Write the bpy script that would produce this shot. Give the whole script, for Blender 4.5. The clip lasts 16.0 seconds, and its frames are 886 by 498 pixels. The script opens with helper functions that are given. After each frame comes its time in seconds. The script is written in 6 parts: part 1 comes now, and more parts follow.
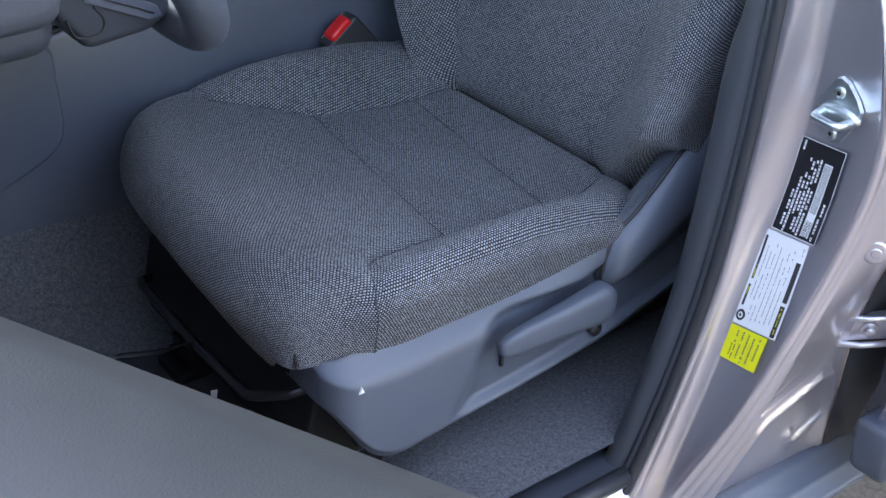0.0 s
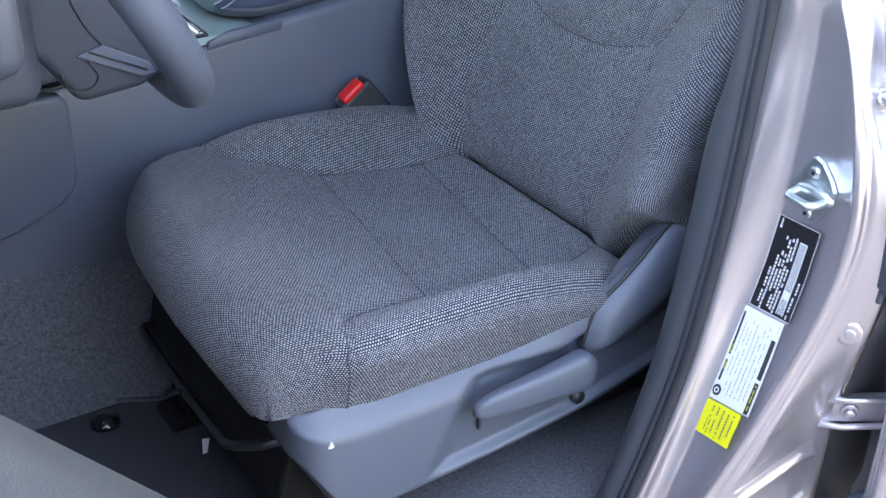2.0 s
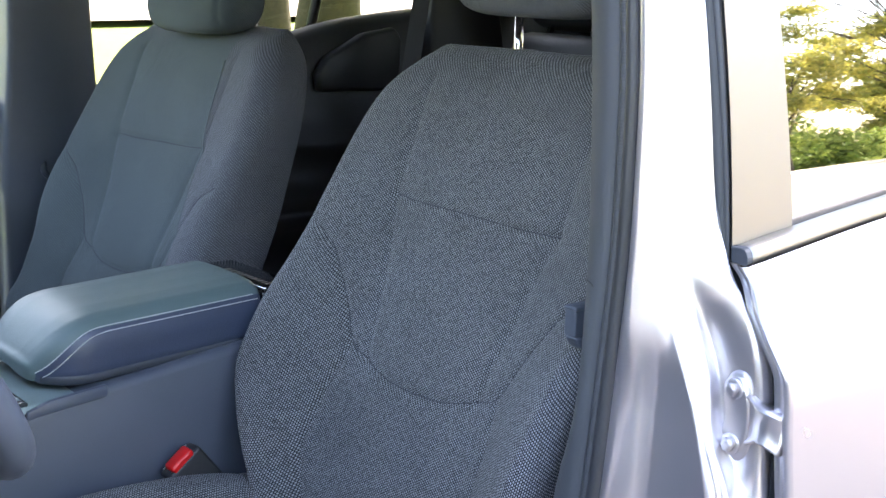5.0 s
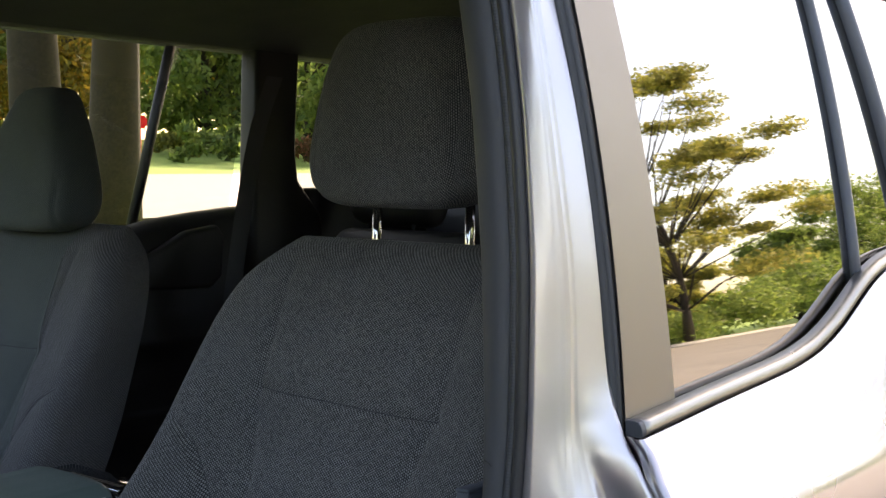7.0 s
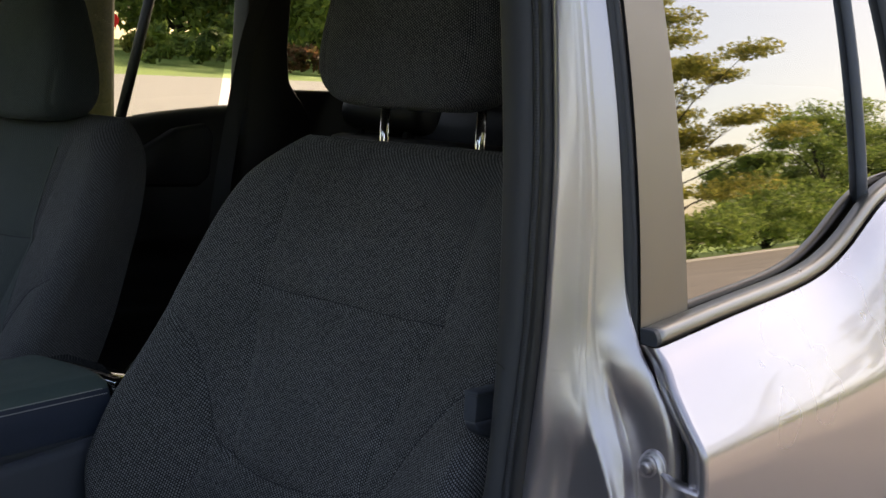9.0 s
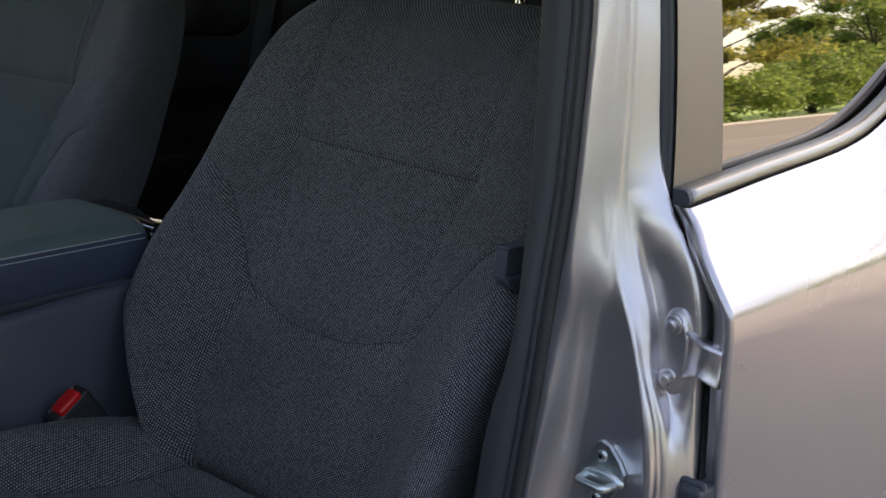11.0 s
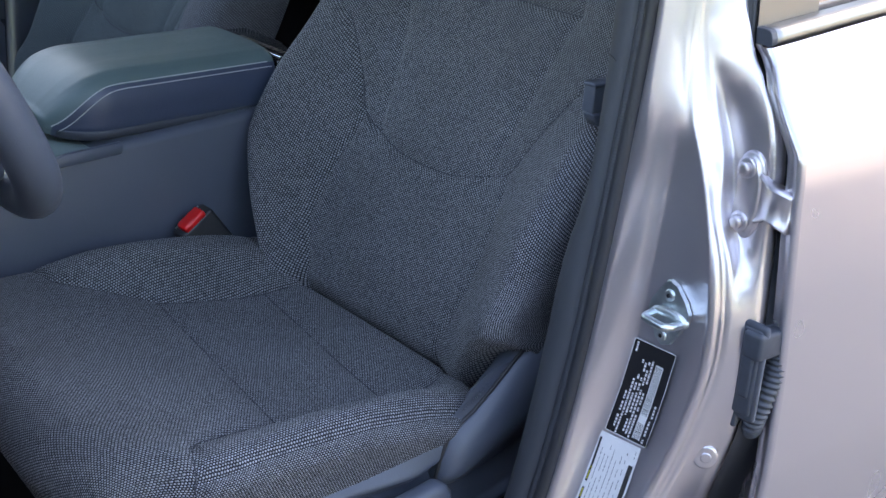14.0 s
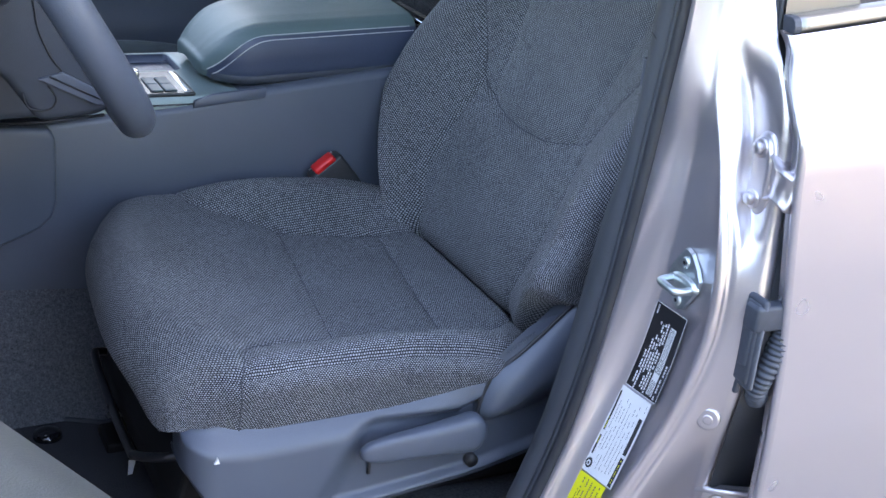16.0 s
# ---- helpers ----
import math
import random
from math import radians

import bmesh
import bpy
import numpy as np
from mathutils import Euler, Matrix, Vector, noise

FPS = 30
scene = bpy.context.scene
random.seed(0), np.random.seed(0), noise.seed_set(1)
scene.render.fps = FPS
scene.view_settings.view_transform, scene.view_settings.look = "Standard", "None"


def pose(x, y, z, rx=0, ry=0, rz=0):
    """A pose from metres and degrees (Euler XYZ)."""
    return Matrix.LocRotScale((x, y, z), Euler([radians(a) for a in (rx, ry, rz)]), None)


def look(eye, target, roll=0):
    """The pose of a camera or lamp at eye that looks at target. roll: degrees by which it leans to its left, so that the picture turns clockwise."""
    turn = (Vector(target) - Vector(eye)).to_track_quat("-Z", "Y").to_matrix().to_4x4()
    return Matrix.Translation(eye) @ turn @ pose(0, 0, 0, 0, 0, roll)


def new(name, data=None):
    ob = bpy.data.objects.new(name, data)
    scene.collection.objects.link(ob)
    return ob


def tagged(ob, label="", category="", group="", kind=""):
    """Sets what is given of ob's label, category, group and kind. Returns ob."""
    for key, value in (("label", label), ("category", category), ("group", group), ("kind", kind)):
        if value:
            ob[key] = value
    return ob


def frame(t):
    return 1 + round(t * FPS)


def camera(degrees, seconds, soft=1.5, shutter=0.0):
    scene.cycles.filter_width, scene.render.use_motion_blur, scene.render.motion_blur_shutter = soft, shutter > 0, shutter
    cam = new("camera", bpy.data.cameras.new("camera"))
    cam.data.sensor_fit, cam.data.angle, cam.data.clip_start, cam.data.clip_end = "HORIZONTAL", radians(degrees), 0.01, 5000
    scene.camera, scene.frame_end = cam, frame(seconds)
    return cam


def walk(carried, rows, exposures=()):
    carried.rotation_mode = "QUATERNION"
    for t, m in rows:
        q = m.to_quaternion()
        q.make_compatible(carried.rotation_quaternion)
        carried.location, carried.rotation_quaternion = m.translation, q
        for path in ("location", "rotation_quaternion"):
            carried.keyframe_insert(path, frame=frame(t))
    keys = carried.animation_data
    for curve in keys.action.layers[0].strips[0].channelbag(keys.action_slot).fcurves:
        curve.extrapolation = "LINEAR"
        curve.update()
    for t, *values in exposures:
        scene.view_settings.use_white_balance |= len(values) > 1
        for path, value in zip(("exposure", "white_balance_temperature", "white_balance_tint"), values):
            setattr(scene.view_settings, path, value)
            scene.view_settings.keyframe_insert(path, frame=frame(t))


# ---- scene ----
cam = camera(38.0, 16.0)
PATH = [
    (0, (-0.931, -0.557, 1.364), (0.072, 0.823, 0.32), -0.4),
    (0.5, (-0.904, -0.583, 1.368), (0.054, 0.833, 0.33), -0.4),
    (1, (-0.888, -0.603, 1.37), (0.046, 0.836, 0.341), -0.1),
    (1.5, (-0.874, -0.618, 1.373), (0.044, 0.845, 0.366), 0.1),
    (2, (-0.864, -0.628, 1.373), (0.071, 0.859, 0.416), 0.3),
    (2.5, (-0.857, -0.633, 1.375), (0.117, 0.875, 0.493), 0.4),
    (3, (-0.855, -0.632, 1.376), (0.173, 0.888, 0.582), 0.5),
    (3.5, (-0.854, -0.625, 1.374), (0.223, 0.895, 0.645), 0.8),
    (4, (-0.847, -0.616, 1.365), (0.288, 0.9, 0.722), 1.2),
    (4.5, (-0.859, -0.603, 1.363), (0.35, 0.897, 0.827), 1.4),
    (5, (-0.86, -0.593, 1.35), (0.404, 0.9, 0.93), 1.3),
    (5.2, (-0.866, -0.587, 1.347), (0.425, 0.893, 0.969), 1.3),
    (7.3, (-0.947, -0.51, 1.329), (0.601, 0.753, 1.24), 1.2),
    (7.5, (-0.946, -0.499, 1.325), (0.61, 0.754, 1.238), 1.6),
    (8, (-0.954, -0.489, 1.323), (0.61, 0.752, 1.2), 2.2),
    (8.5, (-0.963, -0.485, 1.32), (0.6, 0.75, 1.141), 3.0),
    (9, (-0.969, -0.483, 1.319), (0.587, 0.751, 1.083), 3.4),
    (9.5, (-0.977, -0.482, 1.316), (0.569, 0.751, 1.019), 3.8),
    (9.7, (-0.98, -0.484, 1.313), (0.561, 0.75, 0.993), 4.0),
    (11.8, (-0.96, -0.501, 1.318), (0.503, 0.762, 0.803), 4.4),
    (12, (-0.958, -0.506, 1.318), (0.495, 0.764, 0.793), 4.2),
    (12.5, (-0.948, -0.521, 1.319), (0.473, 0.769, 0.758), 4.0),
    (13, (-0.934, -0.539, 1.32), (0.444, 0.774, 0.706), 3.9),
    (13.5, (-0.92, -0.563, 1.323), (0.396, 0.786, 0.652), 4.2),
    (14, (-0.896, -0.597, 1.321), (0.333, 0.81, 0.609), 4.6),
    (14.5, (-0.868, -0.652, 1.332), (0.249, 0.826, 0.579), 5.5),
    (15, (-0.835, -0.709, 1.334), (0.167, 0.835, 0.552), 6.4),
    (15.5, (-0.813, -0.772, 1.332), (0.129, 0.813, 0.557), 6.8),
    (16, (-0.765, -0.836, 1.35), (0.093, 0.799, 0.582), 5.6),
]
walk(cam, [(t, look(eye, target, roll)) for t, eye, target, roll in PATH],
     exposures=[(0, 3.68, 7900, 18), (0.5, 4.08, 7900, 18), (2, 4.24, 7850, 18), (3.5, 4.22, 7700, 18), (5.2, 3.92, 7850, 18), (7.3, 2.25, 9000, 18), (8, 1.85, 9000, 18), (9.0, 1.62, 9000, 18), (9.7, 1.6, 9000, 18), (12, 2.55, 8250, 18), (13, 2.85, 8050, 18), (14.5, 3.45, 7350, 18), (16, 3.72, 7400, 18)])

# ---- world and sun ----
world = bpy.data.worlds.new("sky")
scene.world = world
world.use_nodes = True
wt = world.node_tree
sky = wt.nodes.new("ShaderNodeTexSky")
sky.sky_type, sky.sun_disc = "NISHITA", False
sky.sun_elevation, sky.sun_rotation = radians(40), radians(61)
sky.air_density, sky.dust_density, sky.ozone_density = 1.0, 2.5, 1.2
wt.links.new(sky.outputs[0], wt.nodes["Background"].inputs[0])
wt.nodes["Background"].inputs[1].default_value = 0.15
sun = new("sun", bpy.data.lights.new("sun", "SUN"))
sun.data.energy, sun.data.angle, sun.data.color = 3.2, radians(2), (1.0, 0.93, 0.82)
sun.matrix_world = look((0, 0, 0), (-0.67, -0.371, -0.643))


# ---- materials ----
def material(name, color, rough=0.5, metal=0.0, vary=0.15, scale=12.0, bump=0.0, bump_scale=200.0, coat=0.0, spec=0.5):
    """A surface with stains at a coarse scale and grain at a fine one."""
    m = bpy.data.materials.new(name)
    m.use_nodes = True
    t = m.node_tree
    n, link = t.nodes, t.links.new
    p = n["Principled BSDF"]
    where = n.new("ShaderNodeTexCoord").outputs["Object"]
    coarse, fine = n.new("ShaderNodeTexNoise"), n.new("ShaderNodeTexNoise")
    coarse.inputs["Scale"].default_value, fine.inputs["Scale"].default_value = scale, bump_scale
    coarse.inputs["Detail"].default_value, fine.inputs["Detail"].default_value = 4, 2
    link(where, coarse.inputs["Vector"]), link(where, fine.inputs["Vector"])
    add = n.new("ShaderNodeMath")
    add.operation = "ADD"
    link(coarse.outputs["Fac"], add.inputs[0]), link(fine.outputs["Fac"], add.inputs[1])
    span = n.new("ShaderNodeMapRange")
    span.inputs["From Min"].default_value, span.inputs["From Max"].default_value = 0.6, 1.4
    span.inputs["To Min"].default_value, span.inputs["To Max"].default_value = 1 - vary, 1 + vary
    link(add.outputs[0], span.inputs["Value"])
    tint = n.new("ShaderNodeVectorMath")
    tint.operation = "SCALE"
    tint.inputs[0].default_value = color
    link(span.outputs[0], tint.inputs["Scale"])
    link(tint.outputs[0], p.inputs["Base Color"])
    r = n.new("ShaderNodeMapRange")
    r.inputs["From Min"].default_value, r.inputs["From Max"].default_value = 0.3, 0.7
    r.inputs["To Min"].default_value, r.inputs["To Max"].default_value = rough * 0.88, min(1, rough * 1.12)
    link(coarse.outputs["Fac"], r.inputs["Value"])
    link(r.outputs[0], p.inputs["Roughness"])
    p.inputs["Metallic"].default_value = metal
    p.inputs["Specular IOR Level"].default_value = spec
    p.inputs["Coat Weight"].default_value = coat
    p.inputs["Coat Roughness"].default_value = 0.02
    if bump:
        b = n.new("ShaderNodeBump")
        b.inputs["Strength"].default_value, b.inputs["Distance"].default_value = bump, 0.001
        link(fine.outputs["Fac"], b.inputs["Height"])
        link(b.outputs[0], p.inputs["Normal"])
    return m


def math_node(t, op, a, b=None, c=None):
    m = t.nodes.new("ShaderNodeMath")
    m.operation = op
    for i, v in enumerate((a, b, c)):
        if v is None:
            continue
        if isinstance(v, (int, float)):
            m.inputs[i].default_value = v
        else:
            t.links.new(v, m.inputs[i])
    return m.outputs[0]


def woven(name, dark, light, pitch_u, pitch_v, dot=0.34, depth=0.45, sheen=0.08):
    """Woven cloth: staggered light loops on a dark ground, laid out in metres by the UV map."""
    m = bpy.data.materials.new(name)
    m.use_nodes = True
    t = m.node_tree
    n, link = t.nodes, t.links.new
    p = n["Principled BSDF"]
    uv = n.new("ShaderNodeTexCoord").outputs["UV"]
    warp = n.new("ShaderNodeTexNoise")
    warp.inputs["Scale"].default_value = 60
    link(uv, warp.inputs["Vector"])
    sep = n.new("ShaderNodeSeparateXYZ")
    link(uv, sep.inputs[0])
    wob = math_node(t, "MULTIPLY", math_node(t, "SUBTRACT", warp.outputs["Fac"], 0.5), 0.5)
    u = math_node(t, "ADD", math_node(t, "DIVIDE", sep.outputs[0], pitch_u), wob)
    v = math_node(t, "ADD", math_node(t, "DIVIDE", sep.outputs[1], pitch_v), wob)
    row = math_node(t, "FLOOR", v)
    u = math_node(t, "ADD", u, math_node(t, "MULTIPLY", row, 0.5))
    du = math_node(t, "ABSOLUTE", math_node(t, "SUBTRACT", math_node(t, "FRACT", u), 0.5))
    dv = math_node(t, "ABSOLUTE", math_node(t, "SUBTRACT", math_node(t, "FRACT", v), 0.5))
    d2 = math_node(t, "ADD", math_node(t, "POWER", du, 2.0), math_node(t, "POWER", dv, 2.0))
    d = math_node(t, "SQRT", d2)
    spot = n.new("ShaderNodeMapRange")
    spot.interpolation_type = "SMOOTHSTEP"
    spot.inputs["From Min"].default_value, spot.inputs["From Max"].default_value = dot + 0.14, dot - 0.14
    link(d, spot.inputs["Value"])
    fleck = n.new("ShaderNodeTexNoise")
    fleck.inputs["Scale"].default_value, fleck.inputs["Detail"].default_value = 420, 2
    link(uv, fleck.inputs["Vector"])
    wear = n.new("ShaderNodeTexNoise")
    wear.inputs["Scale"].default_value = 7
    link(uv, wear.inputs["Vector"])
    cell = n.new("ShaderNodeCombineXYZ")
    link(math_node(t, "FLOOR", u), cell.inputs[0])
    link(row, cell.inputs[1])
    loop = n.new("ShaderNodeTexWhiteNoise")
    link(cell.outputs[0], loop.inputs["Vector"])
    yarn = math_node(t, "ADD", math_node(t, "MULTIPLY", loop.outputs["Value"], 0.75), 0.62)
    f = math_node(t, "MULTIPLY", math_node(t, "MULTIPLY", spot.outputs[0], yarn), math_node(t, "ADD", math_node(t, "MULTIPLY", fleck.outputs["Fac"], 1.2), 0.40))
    mix = n.new("ShaderNodeMix")
    mix.data_type = "RGBA"
    mix.inputs["A"].default_value, mix.inputs["B"].default_value = (*dark, 1), (*light, 1)
    link(f, mix.inputs["Factor"])
    tone = n.new("ShaderNodeVectorMath")
    tone.operation = "SCALE"
    link(mix.outputs["Result"], tone.inputs[0])
    link(math_node(t, "ADD", math_node(t, "MULTIPLY", wear.outputs["Fac"], 0.5), 0.75), tone.inputs["Scale"])
    link(tone.outputs[0], p.inputs["Base Color"])
    p.inputs["Roughness"].default_value = 0.85
    p.inputs["Sheen Weight"].default_value = sheen
    p.inputs["Specular IOR Level"].default_value = 0.25
    p.inputs["Sheen Roughness"].default_value = 0.5
    b = n.new("ShaderNodeBump")
    b.inputs["Strength"].default_value, b.inputs["Distance"].default_value = depth, 0.0015
    link(spot.outputs[0], b.inputs["Height"])
    link(b.outputs[0], p.inputs["Normal"])
    return m


def glass(name, tint, gloss=1.0, ior=1.5):
    """Window glass: clear or tinted, mirroring more at a slant."""
    m = bpy.data.materials.new(name)
    m.use_nodes = True
    t = m.node_tree
    n = t.nodes
    n.remove(n["Principled BSDF"])
    clear, shine, mix, fres = n.new("ShaderNodeBsdfTransparent"), n.new("ShaderNodeBsdfGlossy"), n.new("ShaderNodeMixShader"), n.new("ShaderNodeFresnel")
    clear.inputs[0].default_value = (*tint, 1)
    shine.inputs["Roughness"].default_value = 0.016
    shine.inputs["Color"].default_value = (gloss, gloss, gloss, 1)
    fres.inputs["IOR"].default_value = ior
    t.links.new(fres.outputs[0], mix.inputs[0]), t.links.new(clear.outputs[0], mix.inputs[1]), t.links.new(shine.outputs[0], mix.inputs[2])
    t.links.new(mix.outputs[0], n["Material Output"].inputs["Surface"])
    return m


CLOTH = woven("seat_cloth", (0.018, 0.020, 0.025), (0.275, 0.289, 0.299), 0.0034, 0.0025)
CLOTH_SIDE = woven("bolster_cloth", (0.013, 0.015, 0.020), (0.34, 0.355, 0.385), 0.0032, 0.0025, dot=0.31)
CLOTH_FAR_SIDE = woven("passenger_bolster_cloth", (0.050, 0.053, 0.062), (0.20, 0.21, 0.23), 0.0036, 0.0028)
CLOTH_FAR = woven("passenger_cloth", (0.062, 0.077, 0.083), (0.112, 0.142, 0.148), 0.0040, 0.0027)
PLASTIC = material("grey_plastic", (0.082, 0.096, 0.122), 0.38, vary=0.08, bump=0.25, bump_scale=900)
PLASTIC_DARK = material("dark_plastic", (0.044, 0.052, 0.066), 0.5, vary=0.1, bump=0.2, bump_scale=900)
TRIM = material("pillar_trim_plastic", (0.046, 0.051, 0.059), 0.55, vary=0.08, bump=0.25, bump_scale=1100)
RUBBER = material("rubber", (0.026, 0.028, 0.033), 0.42, vary=0.2, bump=0.2, bump_scale=500)


def ribbed(m, pitch, depth=0.6):
    """Adds fine cross ribs up the height of a strip."""
    t = m.node_tree
    p = t.nodes["Principled BSDF"]
    sep = t.nodes.new("ShaderNodeSeparateXYZ")
    t.links.new(t.nodes.new("ShaderNodeTexCoord").outputs["Object"], sep.inputs[0])
    wave = t.nodes.new("ShaderNodeMath")
    wave.operation = "SINE"
    scaled = t.nodes.new("ShaderNodeMath")
    scaled.operation = "MULTIPLY"
    scaled.inputs[1].default_value = 2 * math.pi / pitch
    t.links.new(sep.outputs[2], scaled.inputs[0]), t.links.new(scaled.outputs[0], wave.inputs[0])
    b = t.nodes.new("ShaderNodeBump")
    b.inputs["Strength"].default_value, b.inputs["Distance"].default_value = depth, 0.001
    t.links.new(wave.outputs[0], b.inputs["Height"])
    t.links.new(b.outputs[0], p.inputs["Normal"])
    return m


RIBBED_RUBBER = ribbed(material("ribbed_rubber", (0.042, 0.046, 0.054), 0.45, vary=0.2), 0.0030, 0.14)
DOOR_TOP = material("door_pad_vinyl", (0.025, 0.031, 0.035), 0.5, vary=0.06, bump=0.2, bump_scale=900)
BOOT = material("boot_rubber", (0.045, 0.052, 0.066), 0.5, vary=0.15)
WEBBING = material("belt_webbing", (0.075, 0.087, 0.105), 0.8, vary=0.15, bump=0.4, bump_scale=700)
PIPING = material("pale_piping", (0.125, 0.145, 0.15), 0.8, vary=0.1)
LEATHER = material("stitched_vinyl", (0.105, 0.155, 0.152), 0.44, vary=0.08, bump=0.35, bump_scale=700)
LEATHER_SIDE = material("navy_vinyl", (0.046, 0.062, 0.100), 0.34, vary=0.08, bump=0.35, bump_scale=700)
CARPET = material("carpet", (0.088, 0.092, 0.102), 0.95, vary=0.65, scale=220, bump=1.0, bump_scale=480)
MAT = material("floor_mat_pile", (0.033, 0.034, 0.039), 0.95, vary=0.4, scale=12, bump=1.0, bump_scale=500)
PAINT = material("lilac_silver_paint", (0.54, 0.51, 0.54), 0.28, metal=0.75, vary=0.03, scale=3, bump_scale=2500, coat=1.0)
PAINT_IN = material("door_jamb_paint", (0.60, 0.565, 0.593), 0.33, metal=0.85, vary=0.05, scale=6, bump_scale=2500, coat=0.7)
ZINC = material("zinc_plate", (0.62, 0.68, 0.68), 0.33, metal=1.0, vary=0.15, scale=60)
CHROME = material("chrome", (0.85, 0.85, 0.86), 0.08, metal=1.0, vary=0.03)
STEEL_BLACK = material("black_steel", (0.012, 0.012, 0.013), 0.55, vary=0.2, spec=0.25)
STEEL_SATIN = material("satin_black_steel", (0.03, 0.03, 0.033), 0.3, metal=0.5, vary=0.2)
GLOSS_BLACK = material("gloss_black", (0.01, 0.01, 0.012), 0.06, vary=0.05, coat=0.5)
MOULDING = material("satin_moulding", (0.33, 0.318, 0.30), 0.30, metal=0.85, vary=0.04, bump_scale=1500)
SATIN = material("satin_applique", (0.25, 0.22, 0.187), 0.42, metal=0.6, vary=0.03, bump_scale=1500)
SEAM = material("seam_thread", (0.038, 0.042, 0.053), 0.85, vary=0.2)
PANEL = material("satin_panel", (0.22, 0.285, 0.275), 0.40, metal=0.25, vary=0.05)
SHIFT_PANEL = material("shift_panel_gloss", (0.016, 0.020, 0.022), 0.25, vary=0.05, spec=0.3)
SWITCH = material("glossy_switch", (0.07, 0.11, 0.12), 0.45, vary=0.05, spec=0.35)
RED = material("red_button", (0.75, 0.012, 0.012), 0.35, vary=0.05)
THREAD = material("pale_thread", (0.55, 0.56, 0.55), 0.8, vary=0.1)
WHITE_PAPER = material("white_label", (0.80, 0.80, 0.78), 0.5, vary=0.03)
BLACK_PAPER = material("black_label", (0.012, 0.012, 0.014), 0.35, vary=0.05)
YELLOW_PAPER = material("yellow_label", (0.85, 0.80, 0.02), 0.5, vary=0.03)
INK = material("ink", (0.03, 0.03, 0.03), 0.6, vary=0.05)
HEADLINER = material("headliner", (0.06, 0.06, 0.062), 0.95, vary=0.1)
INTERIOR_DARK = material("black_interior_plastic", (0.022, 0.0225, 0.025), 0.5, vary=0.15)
BARK = material("bark", (0.040, 0.030, 0.023), 0.95, vary=0.5, scale=8, bump=1.0, bump_scale=30)
ASPHALT = material("asphalt", (0.155, 0.139, 0.122), 0.9, vary=0.55, scale=0.35, bump=0.8, bump_scale=120)
CONCRETE = material("concrete", (0.33, 0.315, 0.29), 0.9, vary=0.12, scale=1.5, bump=0.4, bump_scale=80)
GRASS = material("grass", (0.20, 0.30, 0.055), 0.95, vary=0.5, scale=2.5, bump=0.8, bump_scale=40)
CLEAR_GLASS = glass("clear_glass", (0.76, 0.79, 0.77))
PRIVACY_GLASS = glass("privacy_glass", (0.50, 0.52, 0.50))
TINTED_GLASS = glass("tinted_glass", (0.05, 0.05, 0.05), ior=4.6)


# ---- mesh helpers ----
def mesh_object(name, verts, faces, mat, parent=None, uvs=None, smooth=True):
    me = bpy.data.meshes.new(name)
    me.from_pydata([tuple(v) for v in verts], [], faces)
    if uvs is not None:
        layer = me.uv_layers.new(name="UVMap")
        idx = np.empty(len(me.loops), dtype=np.int32)
        me.loops.foreach_get("vertex_index", idx)
        layer.data.foreach_set("uv", np.asarray(uvs, dtype=np.float32)[idx].ravel())
    bm = bmesh.new()
    bm.from_mesh(me)
    bmesh.ops.recalc_face_normals(bm, faces=bm.faces)
    bm.to_mesh(me)
    bm.free()
    me.polygons.foreach_set("use_smooth", [smooth] * len(me.polygons))
    me.materials.append(mat)
    ob = new(name, me)
    if parent is not None:
        ob.parent = parent
    return ob


def sheet(name, p, mat, parent=None, uv=None, wrap=False, caps=False, label=""):
    """A surface through a grid of places p[i, j]; wrap closes it along j, caps fills its two ends."""
    nu, nv = p.shape[:2]
    idx = np.arange(nu * nv).reshape(nu, nv)
    js = range(nv if wrap else nv - 1)
    faces = [(idx[i, j], idx[i + 1, j], idx[i + 1, (j + 1) % nv], idx[i, (j + 1) % nv]) for i in range(nu - 1) for j in js]
    if caps:
        faces += [tuple(idx[0, ::-1]), tuple(idx[-1])]
    faces = [tuple(int(k) for k in f) for f in faces]
    ob = mesh_object(name, p.reshape(-1, 3), faces, mat, parent, None if uv is None else uv.reshape(-1, 2))
    return tagged(ob, label=label)


def part(name, bm, mat, parent=None, label="", smooth=False):
    """One bmesh as one mesh object under its thing."""
    me = bpy.data.meshes.new(name)
    bmesh.ops.recalc_face_normals(bm, faces=bm.faces)
    bm.to_mesh(me)
    bm.free()
    me.polygons.foreach_set("use_smooth", [smooth] * len(me.polygons))
    me.materials.append(mat)
    ob = new(name, me)
    if parent is not None:
        ob.parent = parent
    return tagged(ob, label=label)


def thing(name, label, category, group="", kind=""):
    return tagged(new(name), label, category, group, kind)


def box(lo, hi, bevel=0.0, segs=2, m=None):
    bm = bmesh.new()
    bmesh.ops.create_cube(bm, size=1)
    lo, hi = Vector(lo), Vector(hi)
    for v in bm.verts:
        v.co = Vector((lo[k] + (v.co[k] + 0.5) * (hi[k] - lo[k]) for k in range(3)))
    if bevel:
        bmesh.ops.bevel(bm, geom=bm.edges[:], offset=bevel, segments=segs, affect="EDGES", profile=0.5)
    if m is not None:
        bm.transform(m)
    return bm


